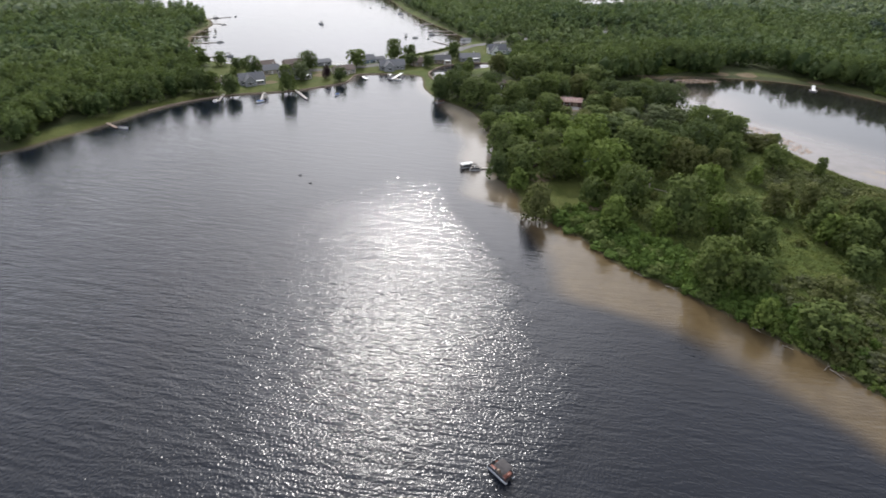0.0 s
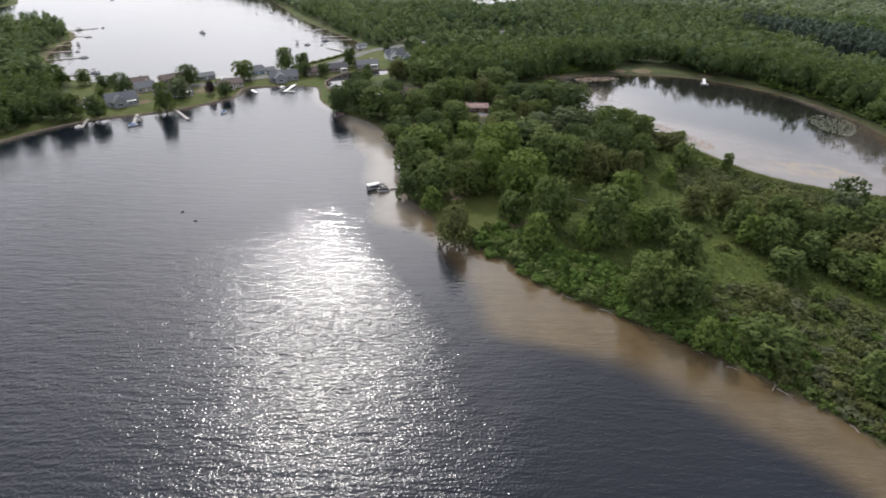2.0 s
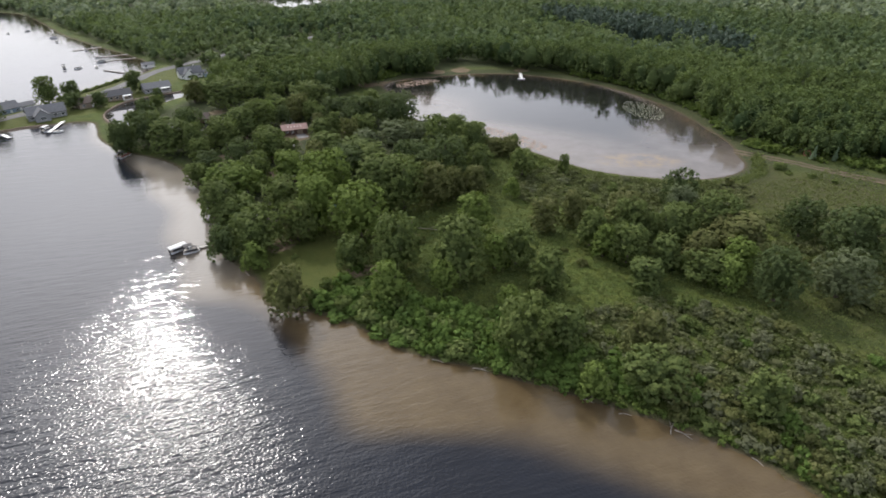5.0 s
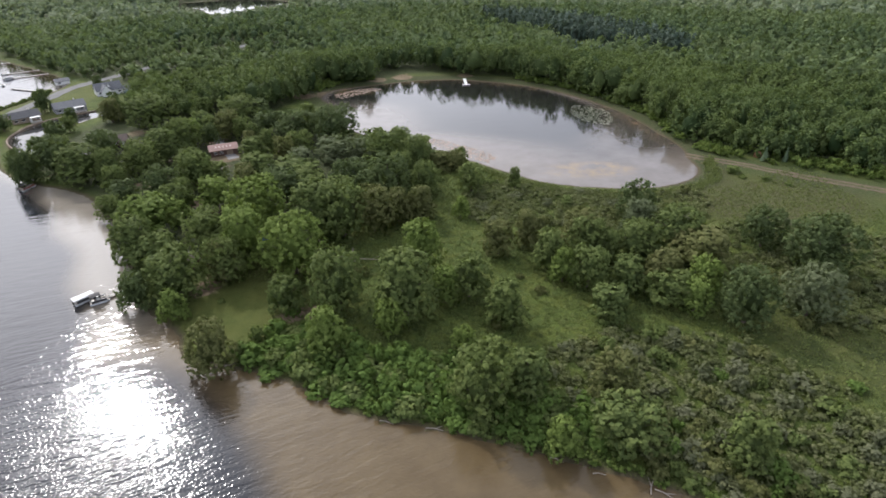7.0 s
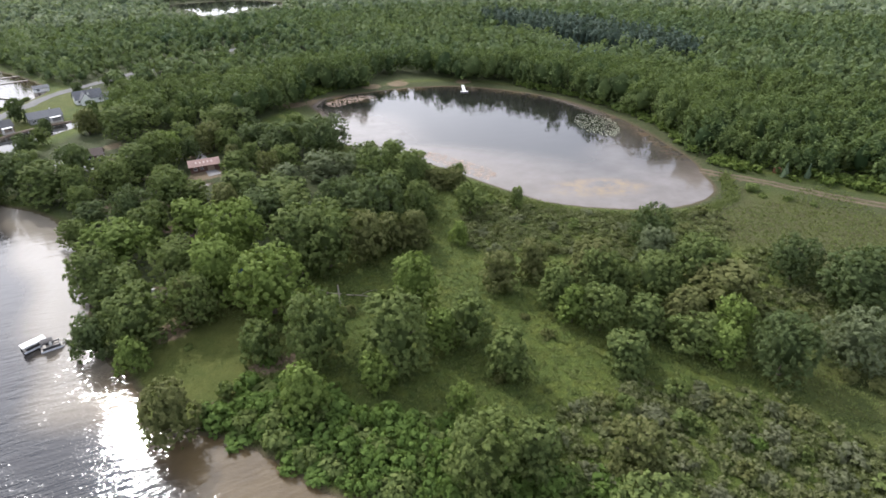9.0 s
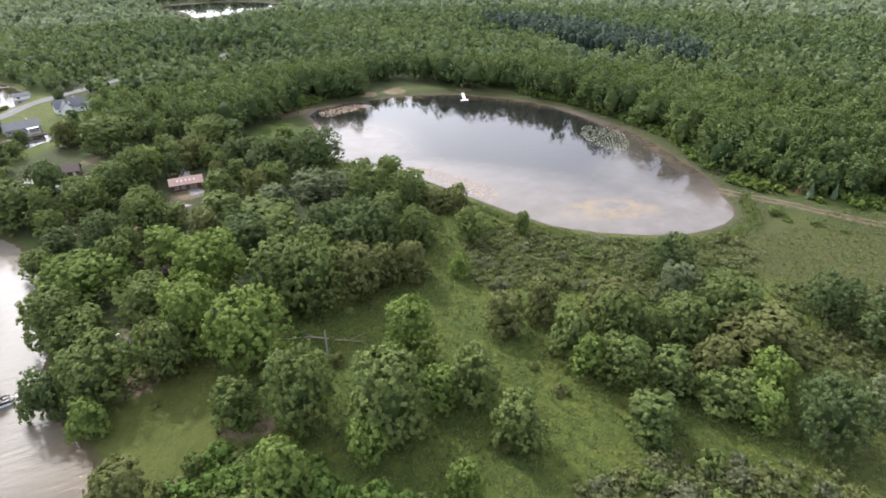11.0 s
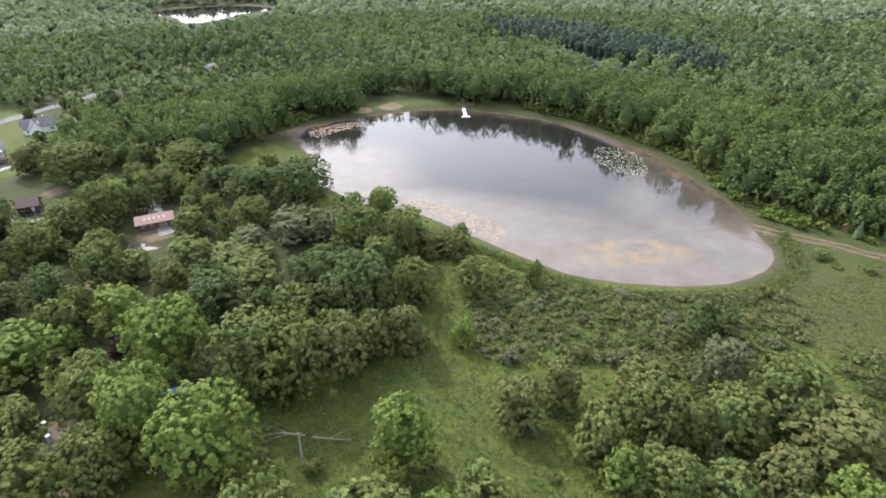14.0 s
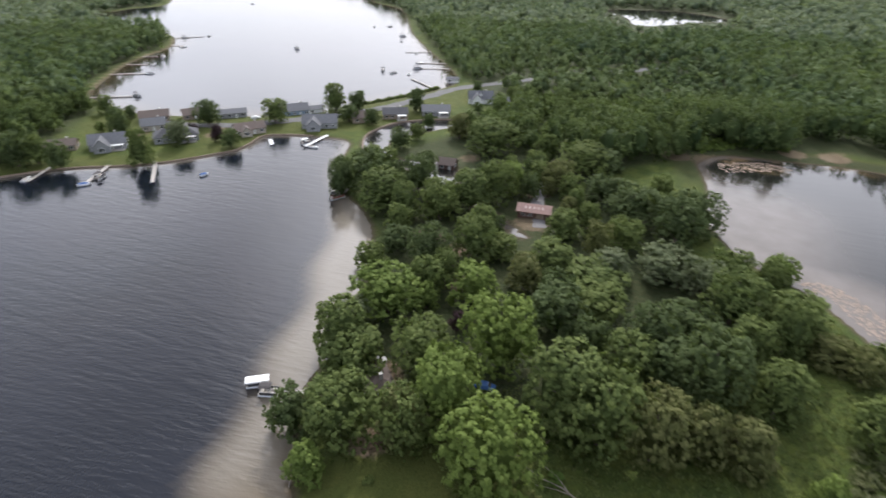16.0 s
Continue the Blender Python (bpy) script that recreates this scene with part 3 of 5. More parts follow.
def lumps(centre, radius, ball, wobble=0.22):
    """Rough balls, one for each centre: vertices and triangles."""
    bv, bf = ball
    n, m = len(centre), len(bv)
    w = 1 + wobble * rs.uniform(-1, 1, (n, m))
    v = centre[:, None, :] + bv[None] * (radius * 1.0)[:, None, :] * w[:, :, None]
    f = bf[None] + (np.arange(n) * m)[:, None, None]
    return v.reshape(-1, 3), f.reshape(-1, 3)


def leaves(place, normal, size):
    """Leaf clumps: one pointed blade each, turned at random about its normal."""
    n = len(place)
    a = np.cross(normal, unit(n))
    a /= np.maximum(np.linalg.norm(a, axis=1), 1e-6)[:, None]
    b = np.cross(normal, a)
    s = (size * rs.uniform(0.6, 1.4, n))[:, None]
    v = np.stack([place + a * s * 0.85, place - a * s * 0.35 + b * s * 0.55, place - a * s * 0.35 - b * s * 0.55], 1).reshape(-1, 3)
    return v, np.arange(n * 3).reshape(-1, 3)


def joined(pieces):
    vs, fs, k = [], [], 0
    for v, f in pieces:
        vs.append(v)
        fs.append(f + k)
        k += len(v)
    return np.concatenate(vs), np.concatenate(fs)


def tri_mesh(name, v, f, material, tint=None, smooth=False, tone=None):
    me = bpy.data.meshes.new(name)
    me.vertices.add(len(v))
    me.vertices.foreach_set("co", v.ravel())
    me.loops.add(f.size)
    me.loops.foreach_set("vertex_index", f.ravel().astype(np.int32))
    me.polygons.add(len(f))
    me.polygons.foreach_set("loop_start", np.arange(0, f.size, 3, dtype=np.int32))
    me.update(calc_edges=True)
    if smooth:
        me.polygons.foreach_set("use_smooth", np.ones(len(f), bool))
    if tint is not None:
        me.attributes.new("tint", "FLOAT", "POINT").data.foreach_set("value", tint.astype(np.float32))
    if tone is None and len(v) == f.size:
        tone = np.repeat(rs.uniform(0.1, 0.9, len(f)), 3)
    if tone is not None:
        me.attributes.new("tone", "FLOAT", "POINT").data.foreach_set("value", tone.astype(np.float32))
    me.materials.append(material)
    return me


def crown_shape(kind, lobes, cards, ball=ICO1):
    """A crown in a box of radius 1 and height 1 (its own shape by kind), made of lobes with leaf clumps on them."""
    u = (np.arange(lobes) + rs.uniform(0, 1, lobes)) / lobes
    ang = np.arange(lobes) * 2.4 + rs.uniform(-0.5, 0.5, lobes)
    if kind == "round":
        z = 0.12 + 0.76 * u
        reach = 0.74 * np.sqrt(np.clip(1 - ((z - 0.40) / 0.56) ** 2, 0.04, 1))
    elif kind == "tall":
        z = 0.10 + 0.80 * u
        reach = 0.70 * np.clip(1.08 - z, 0.05, 1) ** 0.65
    elif kind == "wide":
        z = 0.18 + 0.64 * u
        reach = 0.78 * np.sqrt(np.clip(1 - ((z - 0.36) / 0.56) ** 2, 0.05, 1))
    else:
        z = 0.12 + 0.60 * u
        reach = 0.70 * np.sqrt(np.clip(1 - ((z - 0.1) / 0.74) ** 2, 0.05, 1))
    reach = reach * (0.50 + 0.50 * np.sqrt(rs.uniform(0, 1, lobes)))
    c = np.stack([np.cos(ang) * reach, np.sin(ang) * reach, z], 1)
    r = rs.uniform(0.24, 0.42, lobes) * (1.0 if lobes > 9 else 1.2)
    rad = np.stack([r, r, r * 0.58], 1)
    rad[:, 2] = np.minimum(rad[:, 2], np.maximum(0.06, 0.97 - c[:, 2]))
    mid_z, tall_z, core = (0.22, 0.20, 0.40) if kind == "mound" else (0.44, 0.30, 0.44)
    parts = [lumps(np.array([[0.0, 0.0, mid_z]]), np.array([[core, core, tall_z]]), ball, 0.3)]
    # twigs all over the lobes, each with a tuft of leaves round its tip
    twigs = max(10, cards // 7)
    pick = rs.choice(lobes, twigs, p=r ** 2 / np.sum(r ** 2))
    d = unit(twigs)
    d[:, 2] = np.abs(d[:, 2]) * np.where(rs.uniform(size=twigs) < 0.74, 1, -1)
    mid = c[pick] + d * rad[pick] * rs.uniform(0.70, 1.14, twigs)[:, None]
    far = np.ones(twigs, bool)
    for i in range(lobes):
        far &= np.linalg.norm((mid - c[i]) / rad[i], axis=1) > 0.62
    mid, d = mid[far], d[far]
    n = max(2, round(cards / max(1, len(mid))))
    size = np.repeat(min(0.24, math.sqrt(3.0 / twigs)) * rs.uniform(0.6, 1.5, len(mid)), n)[:, None] * np.array([1, 1, 0.6])
    out = unit(len(mid) * n)
    place = np.repeat(mid, n, axis=0) + out * size * rs.uniform(0.2, 1.1, len(out))[:, None]
    nrm = 0.85 * np.repeat(d, n, axis=0) + 0.5 * out + 0.45 * unit(len(out)) + np.array([0, 0, 0.25])
    nrm /= np.linalg.norm(nrm, axis=1)[:, None]
    # painted top light: tufts facing up paler, facing down darker, with random spread
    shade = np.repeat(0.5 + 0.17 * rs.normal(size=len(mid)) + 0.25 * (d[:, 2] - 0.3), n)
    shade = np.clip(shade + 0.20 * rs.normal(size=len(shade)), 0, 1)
    return parts, place, nrm, shade


def crown_mesh(kind, lobes, cards, leaf_m, radius, height, material, ball=ICO2):
    """The same crown scaled to metres before the leaf clumps are laid on, so that leaves keep their size."""
    parts, place, nrm, shade = crown_shape(kind, lobes, cards, ball)
    s = np.array([radius, radius, height])
    v, f = parts[0]
    lv, lf = leaves(place * s, nrm, np.full(len(place), leaf_m))
    lv[:, 2] = np.minimum(lv[:, 2], height)
    # the core's low tone paints the inner shade of the crown
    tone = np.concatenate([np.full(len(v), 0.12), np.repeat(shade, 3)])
    v, f = joined([(v * s, f), (lv, lf)])
    return tri_mesh("crown", v, f, material, tone=tone)


def limb(points, radii, sides=6):
    """A tapered branch through points."""
    vs, fs = [], []
    p = np.array(points, float)
    t = np.gradient(p, axis=0)
    for i, (q, r) in enumerate(zip(p, radii)):
        d = t[i] / np.linalg.norm(t[i])
        a = np.cross(d, (0.3, 1, 0.1))
        a /= np.linalg.norm(a)
        b = np.cross(d, a)
        for j in range(sides):
            w = 2 * math.pi * j / sides
            vs.append(q + r * (math.cos(w) * a + math.sin(w) * b))
    for i in range(len(p) - 1):
        for j in range(sides):
            k, m = i * sides + j, i * sides + (j + 1) % sides
            fs += [(k, m, m + sides), (k, m + sides, k + sides)]
    return np.array(vs), np.array(fs)


def trunk_mesh(radius, height, material=None):
    """A trunk with five limbs that reach into the crown."""
    lean = rs.uniform(-0.06, 0.06, 2) * height
    r0 = 0.018 * height + 0.06
    parts = [limb([(0, 0, -0.3), (lean[0] * 0.3, lean[1] * 0.3, height * 0.22), (lean[0] * 0.7, lean[1] * 0.7, height * 0.5), (lean[0], lean[1], height * 0.8)],
                  [r0 * 1.35, r0, r0 * 0.7, r0 * 0.25])]
    for i in range(5):
        a, z = i * 1.26 + rs.uniform(-0.4, 0.4), height * rs.uniform(0.2, 0.42)
        o = (math.cos(a), math.sin(a))
        parts.append(limb([(lean[0] * 0.4, lean[1] * 0.4, z), (o[0] * radius * 0.3, o[1] * radius * 0.3, z + height * 0.12),
                           (o[0] * radius * 0.62, o[1] * radius * 0.62, z + height * 0.27)], [r0 * 0.5, r0 * 0.32, r0 * 0.1], 5))
    v, f = joined(parts)
    return tri_mesh("trunk", v, f, material or BARK, smooth=True)


KINDS = {
    "maple": (("round", "tall", "round"), "full green broadleaf tree standing in the grass", "tree"),
    "lime": (("tall", "round", "tall"), "bright yellow-green young broadleaf tree", "tree"),
    "oak": (("wide", "round", "round"), "dark green dense broadleaf tree", "tree"),
    "olive": (("tall", "round", "tall"), "olive-green loose-crowned tree in the meadow", "tree"),
    "willow": (("tall", "tall", "round"), "pale grey-green willow tree", "tree"),
    "plum": (("wide", "round", "wide"), "dark purple-leaved ornamental tree", "tree"),
}
STOCK = {}


def stock(kind, size):
    """Three crowns and trunks of each kind and size class, built once and shared."""
    key = (kind, size)
    if key not in STOCK:
        h, r, lobes, cards = {"s": (5.0, 3.0, 12, 1300), "m": (10.0, 4.4, 22, 3900), "l": (16.0, 6.8, 34, 7800)}[size]
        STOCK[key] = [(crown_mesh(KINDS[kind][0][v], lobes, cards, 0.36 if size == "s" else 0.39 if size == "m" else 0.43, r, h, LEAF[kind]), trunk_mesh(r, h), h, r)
                      for v in range(3)]
    return STOCK[key]


PLACED = []


def tree(kind, x, y, h, r, lift=0.0):
    """One tree: an empty at its foot with its trunk and its crown."""
    size = "s" if h < 6.5 else "m" if h < 13 else "l"
    crown, trunk, h0, r0 = stock(kind, size)[len(PLACED) % 3]
    root = new("tree")
    root.location = (x, y, level(x, y) - 0.05 + lift)
    root.rotation_euler = (0, 0, (len(PLACED) * 2.399) % 6.283)
    root.scale = (r / r0, r / r0 * (0.92 + 0.16 * ((len(PLACED) * 0.618) % 1)), h / h0)
    for name, me in (("trunk", trunk), ("crown", crown)):
        ob = new(name, me)
        ob.parent = root
    tagged(root, KINDS[kind][1], KINDS[kind][2], "trees of the shore and meadow")
    PLACED.append((x, y, r))
    return root


tree('oak', -133.9, 193.6, 15.1, 7.2)
tree('maple', -109.5, 193, 15.1, 9.7)
tree('maple', -105, 204, 16.3, 8.0)
tree('oak', -97.3, 214.7, 10.4, 4.4)
tree('maple', -72.3, 194.4, 9.7, 7.8)
tree('maple', -87.1, 164.5, 14.7, 8.2)
tree('maple', -81, 169.1, 8.4, 5.8)
tree('maple', -64.6, 172.4, 10.3, 9.7)
tree('oak', -96, 153.6, 13.3, 7.0)
tree('oak', -109.4, 153.8, 8.1, 6.3)
tree('maple', -121.9, 171.4, 14.6, 6.6)
tree('maple', -117.5, 187.3, 9.3, 7.5)
tree('lime', -74.1, 145, 11.7, 8.0)
tree('lime', -54.8, 127.5, 18.5, 9.9)
tree('oak', -56.3, 158.4, 9.9, 5.5)
tree('maple', -46.5, 159.3, 9.0, 8.8)
tree('willow', -50.7, 179.5, 9.2, 7.8)
tree('willow', -37.5, 188.4, 10.8, 9.3)
tree('oak', -42.5, 214.3, 16.3, 8.9)
tree('oak', -59, 220.1, 13.4, 10.1)
tree('oak', -73.4, 230.2, 11.4, 8.6)
tree('maple', -94, 251.6, 13.1, 11.8)
tree('oak', -86.9, 258.4, 9.9, 9.0)
tree('maple', -135.6, 248, 15.5, 13.6)
tree('maple', -16.7, 178.5, 15.5, 8.5)
tree('maple', -3.8, 174.7, 14.6, 6.4)
tree('maple', -13.2, 202.7, 8.1, 3.7)
tree('oak', -13.7, 145, 18.1, 8.3)
tree('maple', -1.1, 149.2, 13.8, 6.3)
tree('maple', 13.8, 179.3, 8.3, 3.4)
tree('maple', 16, 153.3, 10.8, 5.8)
tree('maple', 32.5, 155.5, 8.3, 3.2)
tree('oak', -28.5, 152.8, 13.7, 7.1)
tree('oak', -20.6, 143.7, 11.8, 7.4)
tree('maple', -35, 121.4, 18.5, 11.5)
tree('maple', -29.5, 141.5, 11.8, 6.8)
tree('maple', -27, 119.5, 18.5, 9.2)
tree('olive', -17.4, 122.2, 16.0, 7.3)
tree('olive', -10, 128.7, 12.2, 5.6)
tree('olive', -2.4, 130.1, 12.5, 5.7)
tree('lime', -89.1, 127.1, 13.2, 9.9)
tree('lime', -82.3, 135.1, 8.3, 4.1)
tree('maple', -68.1, 116, 13.2, 8.0)
tree('plum', -69.6, 132.5, 5.5, 2.7)
tree('lime', -53, 105.5, 18.5, 9.7)
tree('maple', -57.2, 96.2, 13.7, 6.3)
tree('lime', -38.4, 98.2, 18.5, 9.6)
tree('willow', -90.7, 116.8, 9.4, 6.7)
tree('maple', -80, 106.5, 10.2, 7.7)
tree('plum', -77.3, 106.9, 4.1, 4.3)
tree('lime', 10.7, 131.1, 7.7, 3.6)
tree('oak', 68, 126.4, 13.7, 6.3)
tree('willow', 62.9, 111.8, 13.7, 6.9)
tree('olive', 19.5, 105.3, 10.9, 5.9)
tree('olive', 28.9, 109.9, 11.9, 5.4)
tree('maple', 32.3, 95.9, 12.5, 5.7)
tree('olive', 43.7, 105.3, 13.9, 8.0)
tree('maple', 44.4, 100.3, 13.9, 6.4)
tree('maple', 49.3, 98.4, 11.0, 4.9)
tree('lime', 35, 89.3, 10.6, 4.8)
tree('maple', 41, 85.9, 12.6, 5.7)
tree('maple', 58.1, 97.6, 13.4, 7.8)
tree('maple', 71.4, 102.1, 15.1, 8.5)
tree('olive', 74.1, 92.8, 12.7, 10.4)
tree('maple', 50.9, 83.5, 10.0, 6.5)
tree('lime', 55.1, 82.1, 5.2, 2.5)
tree('olive', 61.3, 86, 10.2, 6.2)
tree('lime', 69.4, 80.6, 11.5, 5.4)
tree('maple', 59.6, 77.5, 9.2, 6.5)
tree('lime', 64.4, 73.3, 9.5, 5.2)
tree('maple', 43, 73.3, 8.8, 6.9)
tree('maple', 9.2, 83.6, 12.5, 5.8)
tree('maple', -68, 91, 13.5, 8.6)
tree('oak', -76.8, 85.3, 11.0, 5.3)
tree('lime', -65.6, 79.6, 8.6, 4.4)
tree('olive', -58, 97, 12.6, 5.4)
tree('maple', -86.6, 108.9, 15.0, 8.0)
tree('maple', -77.3, 103.7, 11.4, 6.0)
tree('maple', -24.2, 80.5, 17.4, 7.8)
tree('maple', -7.3, 77, 18.5, 9.6)
tree('lime', -3, 96.7, 16.2, 7.3)
tree('lime', 3, 81.6, 11.0, 4.9)
tree('lime', -10.9, 70, 9.5, 4.3)
tree('lime', -24.9, 63.3, 12.8, 5.8)
tree('olive', -49.9, 59.9, 13.7, 6.3)
tree('maple', 17, 71.5, 12.1, 6.3)
tree('oak', 106, 89.5, 17.3, 9.9)
tree('oak', 98.2, 104, 13.4, 6.5)
tree('oak', 74.3, 67.8, 15.2, 6.8)
tree('willow', 91.1, 69.7, 14.5, 7.7)
tree('maple', 8.3, 43.9, 16.0, 7.3)
tree('maple', 17.8, 46.7, 12.1, 6.4)
tree('olive', 35.3, 45.3, 11.9, 5.4)
tree('maple', 34, 34.4, 9.7, 7.1)
tree('lime', 5.8, 61.5, 7.3, 3.2)
tree('maple', -37.7, 80.6, 10.1, 4.8)
tree('maple', -112.7, 179.7, 14.7, 8.5)
tree('maple', -134.2, 174.4, 15.1, 11.2)
tree('maple', -108.7, 141.4, 8.3, 5.0)
tree('oak', -149.3, 182.5, 16.3, 9.3)
tree('maple', 54, 27.9, 10.6, 5.6)
tree('lime', 21.7, 31.9, 9.1, 4.1)
tree('lime', -105, 215, 12.8, 7.5)
tree('oak', -142, 209, 11.2, 5.0)
tree('oak', -158, 177, 14.5, 5.2)
tree('oak', -41, 227, 14.5, 9.8)
tree('lime', -11, 212, 7.9, 5.6)
tree('oak', -155, 173, 14.5, 5.2)
tree('maple', 120, 164, 2.6, 3.2)
tree('maple', -12, 205.6, 8.7, 4.9)
tree('maple', -22.1, 199.3, 10.9, 6.2)
tree('maple', -2.8, 182.7, 11.9, 8.3)
tree('maple', -9.5, 166.2, 11.6, 7.2)
tree('willow', -26.8, 188.6, 10.2, 6.8)
tree('maple', -0.8, 154.9, 9.8, 6.5)
tree('maple', -12.8, 153, 14.3, 6.0)
tree('olive', 6, 176.7, 7.2, 6.5)
tree('olive', -16.3, 128.4, 12.4, 5.9)
tree('olive', -4, 135.3, 7.1, 5.3)
tree('oak', -23.8, 166.5, 8.8, 7.6)
tree('maple', -52, 171.2, 8.6, 10.4)
tree('oak', -50.8, 147.1, 12.7, 8.5)
tree('olive', 12.4, 173.8, 8.9, 5.5)
tree('oak', -280, 151.4, 14.8, 5.9)
tree('maple', -241.7, 141.3, 16.4, 6.3)
tree('oak', -269.9, 190.6, 13.1, 7.3)
tree('maple', -248.7, 215.7, 12.5, 7.5)
tree('maple', -240.2, 249.8, 15.8, 7.9)
tree('oak', -233.8, 260.4, 11.1, 6.0)
tree('oak', -220.7, 241.1, 9.1, 5.9)
tree('oak', -208, 245.2, 8.6, 4.6)
tree('oak', -207.3, 279.6, 12.9, 4.9)
tree('oak', -232.4, 178, 8.9, 4.6)
tree('plum', -243.6, 178.6, 8.5, 3.2)
tree('willow', -253.2, 164.7, 11.9, 6.3)
tree('plum', -264.9, 179.1, 4.9, 2.5)
tree('oak', -277.5, 107.7, 14.8, 7.2)
tree('maple', -275.3, 114.3, 12.3, 5.8)
tree('oak', -263.4, 118.2, 12.4, 5.4)


# ---- woods: many trees in one sheet of foliage ----
def scatter(zone, gap, box, seed, keep=None):
    """Jittered places inside outlines."""
    r = np.random.RandomState(seed)
    xs, ys = np.meshgrid(np.arange(box[0], box[1], gap), np.arange(box[2], box[3], gap * 0.87))
    xs = xs + (np.arange(xs.shape[0])[:, None] % 2) * gap * 0.5
    x = (xs + r.uniform(-0.36, 0.36, xs.shape) * gap).ravel()
    y = (ys + r.uniform(-0.36, 0.36, ys.shape) * gap).ravel()
    ok = np.max([inside(z, x, y) for z in zone], axis=0) > 0
    if keep is not None:
        ok &= keep(x, y)
    return x[ok], y[ok]


PLACED_AT = np.array(PLACED)


def free(x, y, slack=0.75):
    """Where no single tree stands."""
    d = np.full(x.shape, 1e9)
    for px, py, pr in PLACED_AT:
        d = np.minimum(d, np.hypot(x - px, y - py) - pr * slack)
    return d > 1.0


def dry(x, y, margin=2.0):
    return np.max([inside(w, x, y) for w in WATERS], axis=0) < -margin


def forest(name, x, y, height, radius, kinds, lobes, cards, leaf, ball, material, label, tint_scale=0.018, lift=None):
    """All trees of a wood as one mesh: each a crown of lobes with leaf clumps on it."""
    temps = []
    for _ in range(6):
        kd = kinds[_ % len(kinds)]
        parts, place, nrm, shade = crown_shape(kd, lobes, cards, ball)
        # core verts get the same painted inner shade as single trees
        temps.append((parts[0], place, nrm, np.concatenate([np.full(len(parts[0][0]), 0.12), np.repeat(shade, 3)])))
    z0 = relief(x, y)[0]
    vs, fs, ts, us, k = [], [], [], [], 0
    for i in range(len(x)):
        (bv, bf), place, nrm, tone = temps[i % 6]
        a = i * 2.399
        rot = np.array([[math.cos(a), -math.sin(a), 0], [math.sin(a), math.cos(a), 0], [0, 0, 1]])
        s = np.array([radius[i], radius[i], height[i]])
        off = np.array([x[i], y[i], z0[i]])
        lv, lf = leaves((place * s) @ rot.T, nrm @ rot.T, np.full(len(place), leaf))
        v, f = joined([((bv * s) @ rot.T, bf), (lv, lf)])
        vs.append(v + off)
        fs.append(f + k)
        k += len(v)
        t = 0.5 + 0.34 * math.sin(x[i] * tint_scale + 2 * math.sin(y[i] * tint_scale * 0.8)) + rs.uniform(-0.45, 0.45) - 0.4 * (rs.uniform() < 0.10) + (0 if lift is None else lift[i])
        ts.append(np.full(len(v), min(1, max(0, t))))
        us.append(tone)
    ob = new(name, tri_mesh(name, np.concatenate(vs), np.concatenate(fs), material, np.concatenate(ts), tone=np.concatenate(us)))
    return tagged(ob, label, "woods", kind="stuff")


def belt(x, y):
    """Distance from the middle of the flight line, for how finely a wood is made."""
    return np.hypot(x + 20, y - 20)


SEEN = curve([(150, 60), (175, 150), (420, 425), (1080, 1130), (900, 1350), (-1050, 1300), (-1500, 500), (-640, 125), (-300, -50), (-262, -30), (-240, 60)], steps=2)


def not_here(x, y):
    pines = (inside(PINE_STAND, x, y) < -2) & (inside(BLUE_STAND, x, y) < -3)
    return (inside(SEEN, x, y) > 0) & free(x, y) & dry(x, y) & (np.hypot(x + 125, y - 228) > 8) & (along(ROAD_LINE, x, y) > 9) & ((along(DRIVE_LINE, x, y) > 3.8) | (y > 222)) & pines & (np.hypot(x + 88, y - 203) > 11) \
        & (np.hypot(x + 98, y - 167) > 8) & (np.hypot(x + 145, y - 232) > 13) & (np.hypot(x + 164, y - 240) > 12) & (inside(CANAL, x, y) < -6) & (inside(CLEARING, x, y) < 0) & (inside(HOMES, x, y) < 0) & (inside(FAR_POND, x, y) < -15) & (inside(FAR_POND, x - 12, y + 38) < 0)


CLEARING = curve([(-32, 334), (-28, 362), (-6, 372), (8, 366), (20, 352), (34, 338), (10, 330)])
PINE_STAND = curve([(74, 530), (104, 472), (146, 414), (182, 366), (200, 380), (186, 440), (138, 530), (70, 582)])
BLUE_STAND = curve([(104, 431), (122, 400), (136, 366), (150, 374), (136, 412), (116, 452)])
HOMES = curve([(-300, 122), (-258, 112), (-222, 170), (-200, 215), (-200, 262), (-180, 288), (-170, 325), (-220, 350), (-300, 220), (-340, 172)])
PLACED_AT = np.array(PLACED)
r = np.random.RandomState(3)


def stand(x, y, low, high):
    """Tree heights: patches of older and younger wood, taller round the pond."""
    old = 0.5 + 0.5 * np.sin(x * 0.021 + 1.7 * np.sin(y * 0.013)) * np.sin(y * 0.019 + 0.8)
    tall = ease(inside(POND_EDGE, x, y), -70, -28) * ease(y, 195, 235) * 6.5
    return low + (high - low) * (0.35 * old + 0.65 * r.uniform(0, 1, len(x)) ** 1.3) + tall


west = lambda x, y: (x < -6) & (x > -185) & (y < 262)
young = lambda x, y: ease(np.hypot((x + 150) / 85, (y - 405) / 88), 1.15, 0.85)


def marsh(x, y):
    """Low young growth on the wet land south of the far pond."""
    return np.max([ease(inside(FAR_POND, x - 0.31 * k, y + 0.95 * k), -6, 6) for k in (0, 40, 75, 110, 145)], axis=0)


def girth(x):
    """Crown width against height: a few broad old trees among slim ones."""
    u = r.uniform(size=len(x))
    return np.where(u > 0.80, r.uniform(1.25, 1.65, len(x)), r.uniform(0.78, 1.10, len(x)))


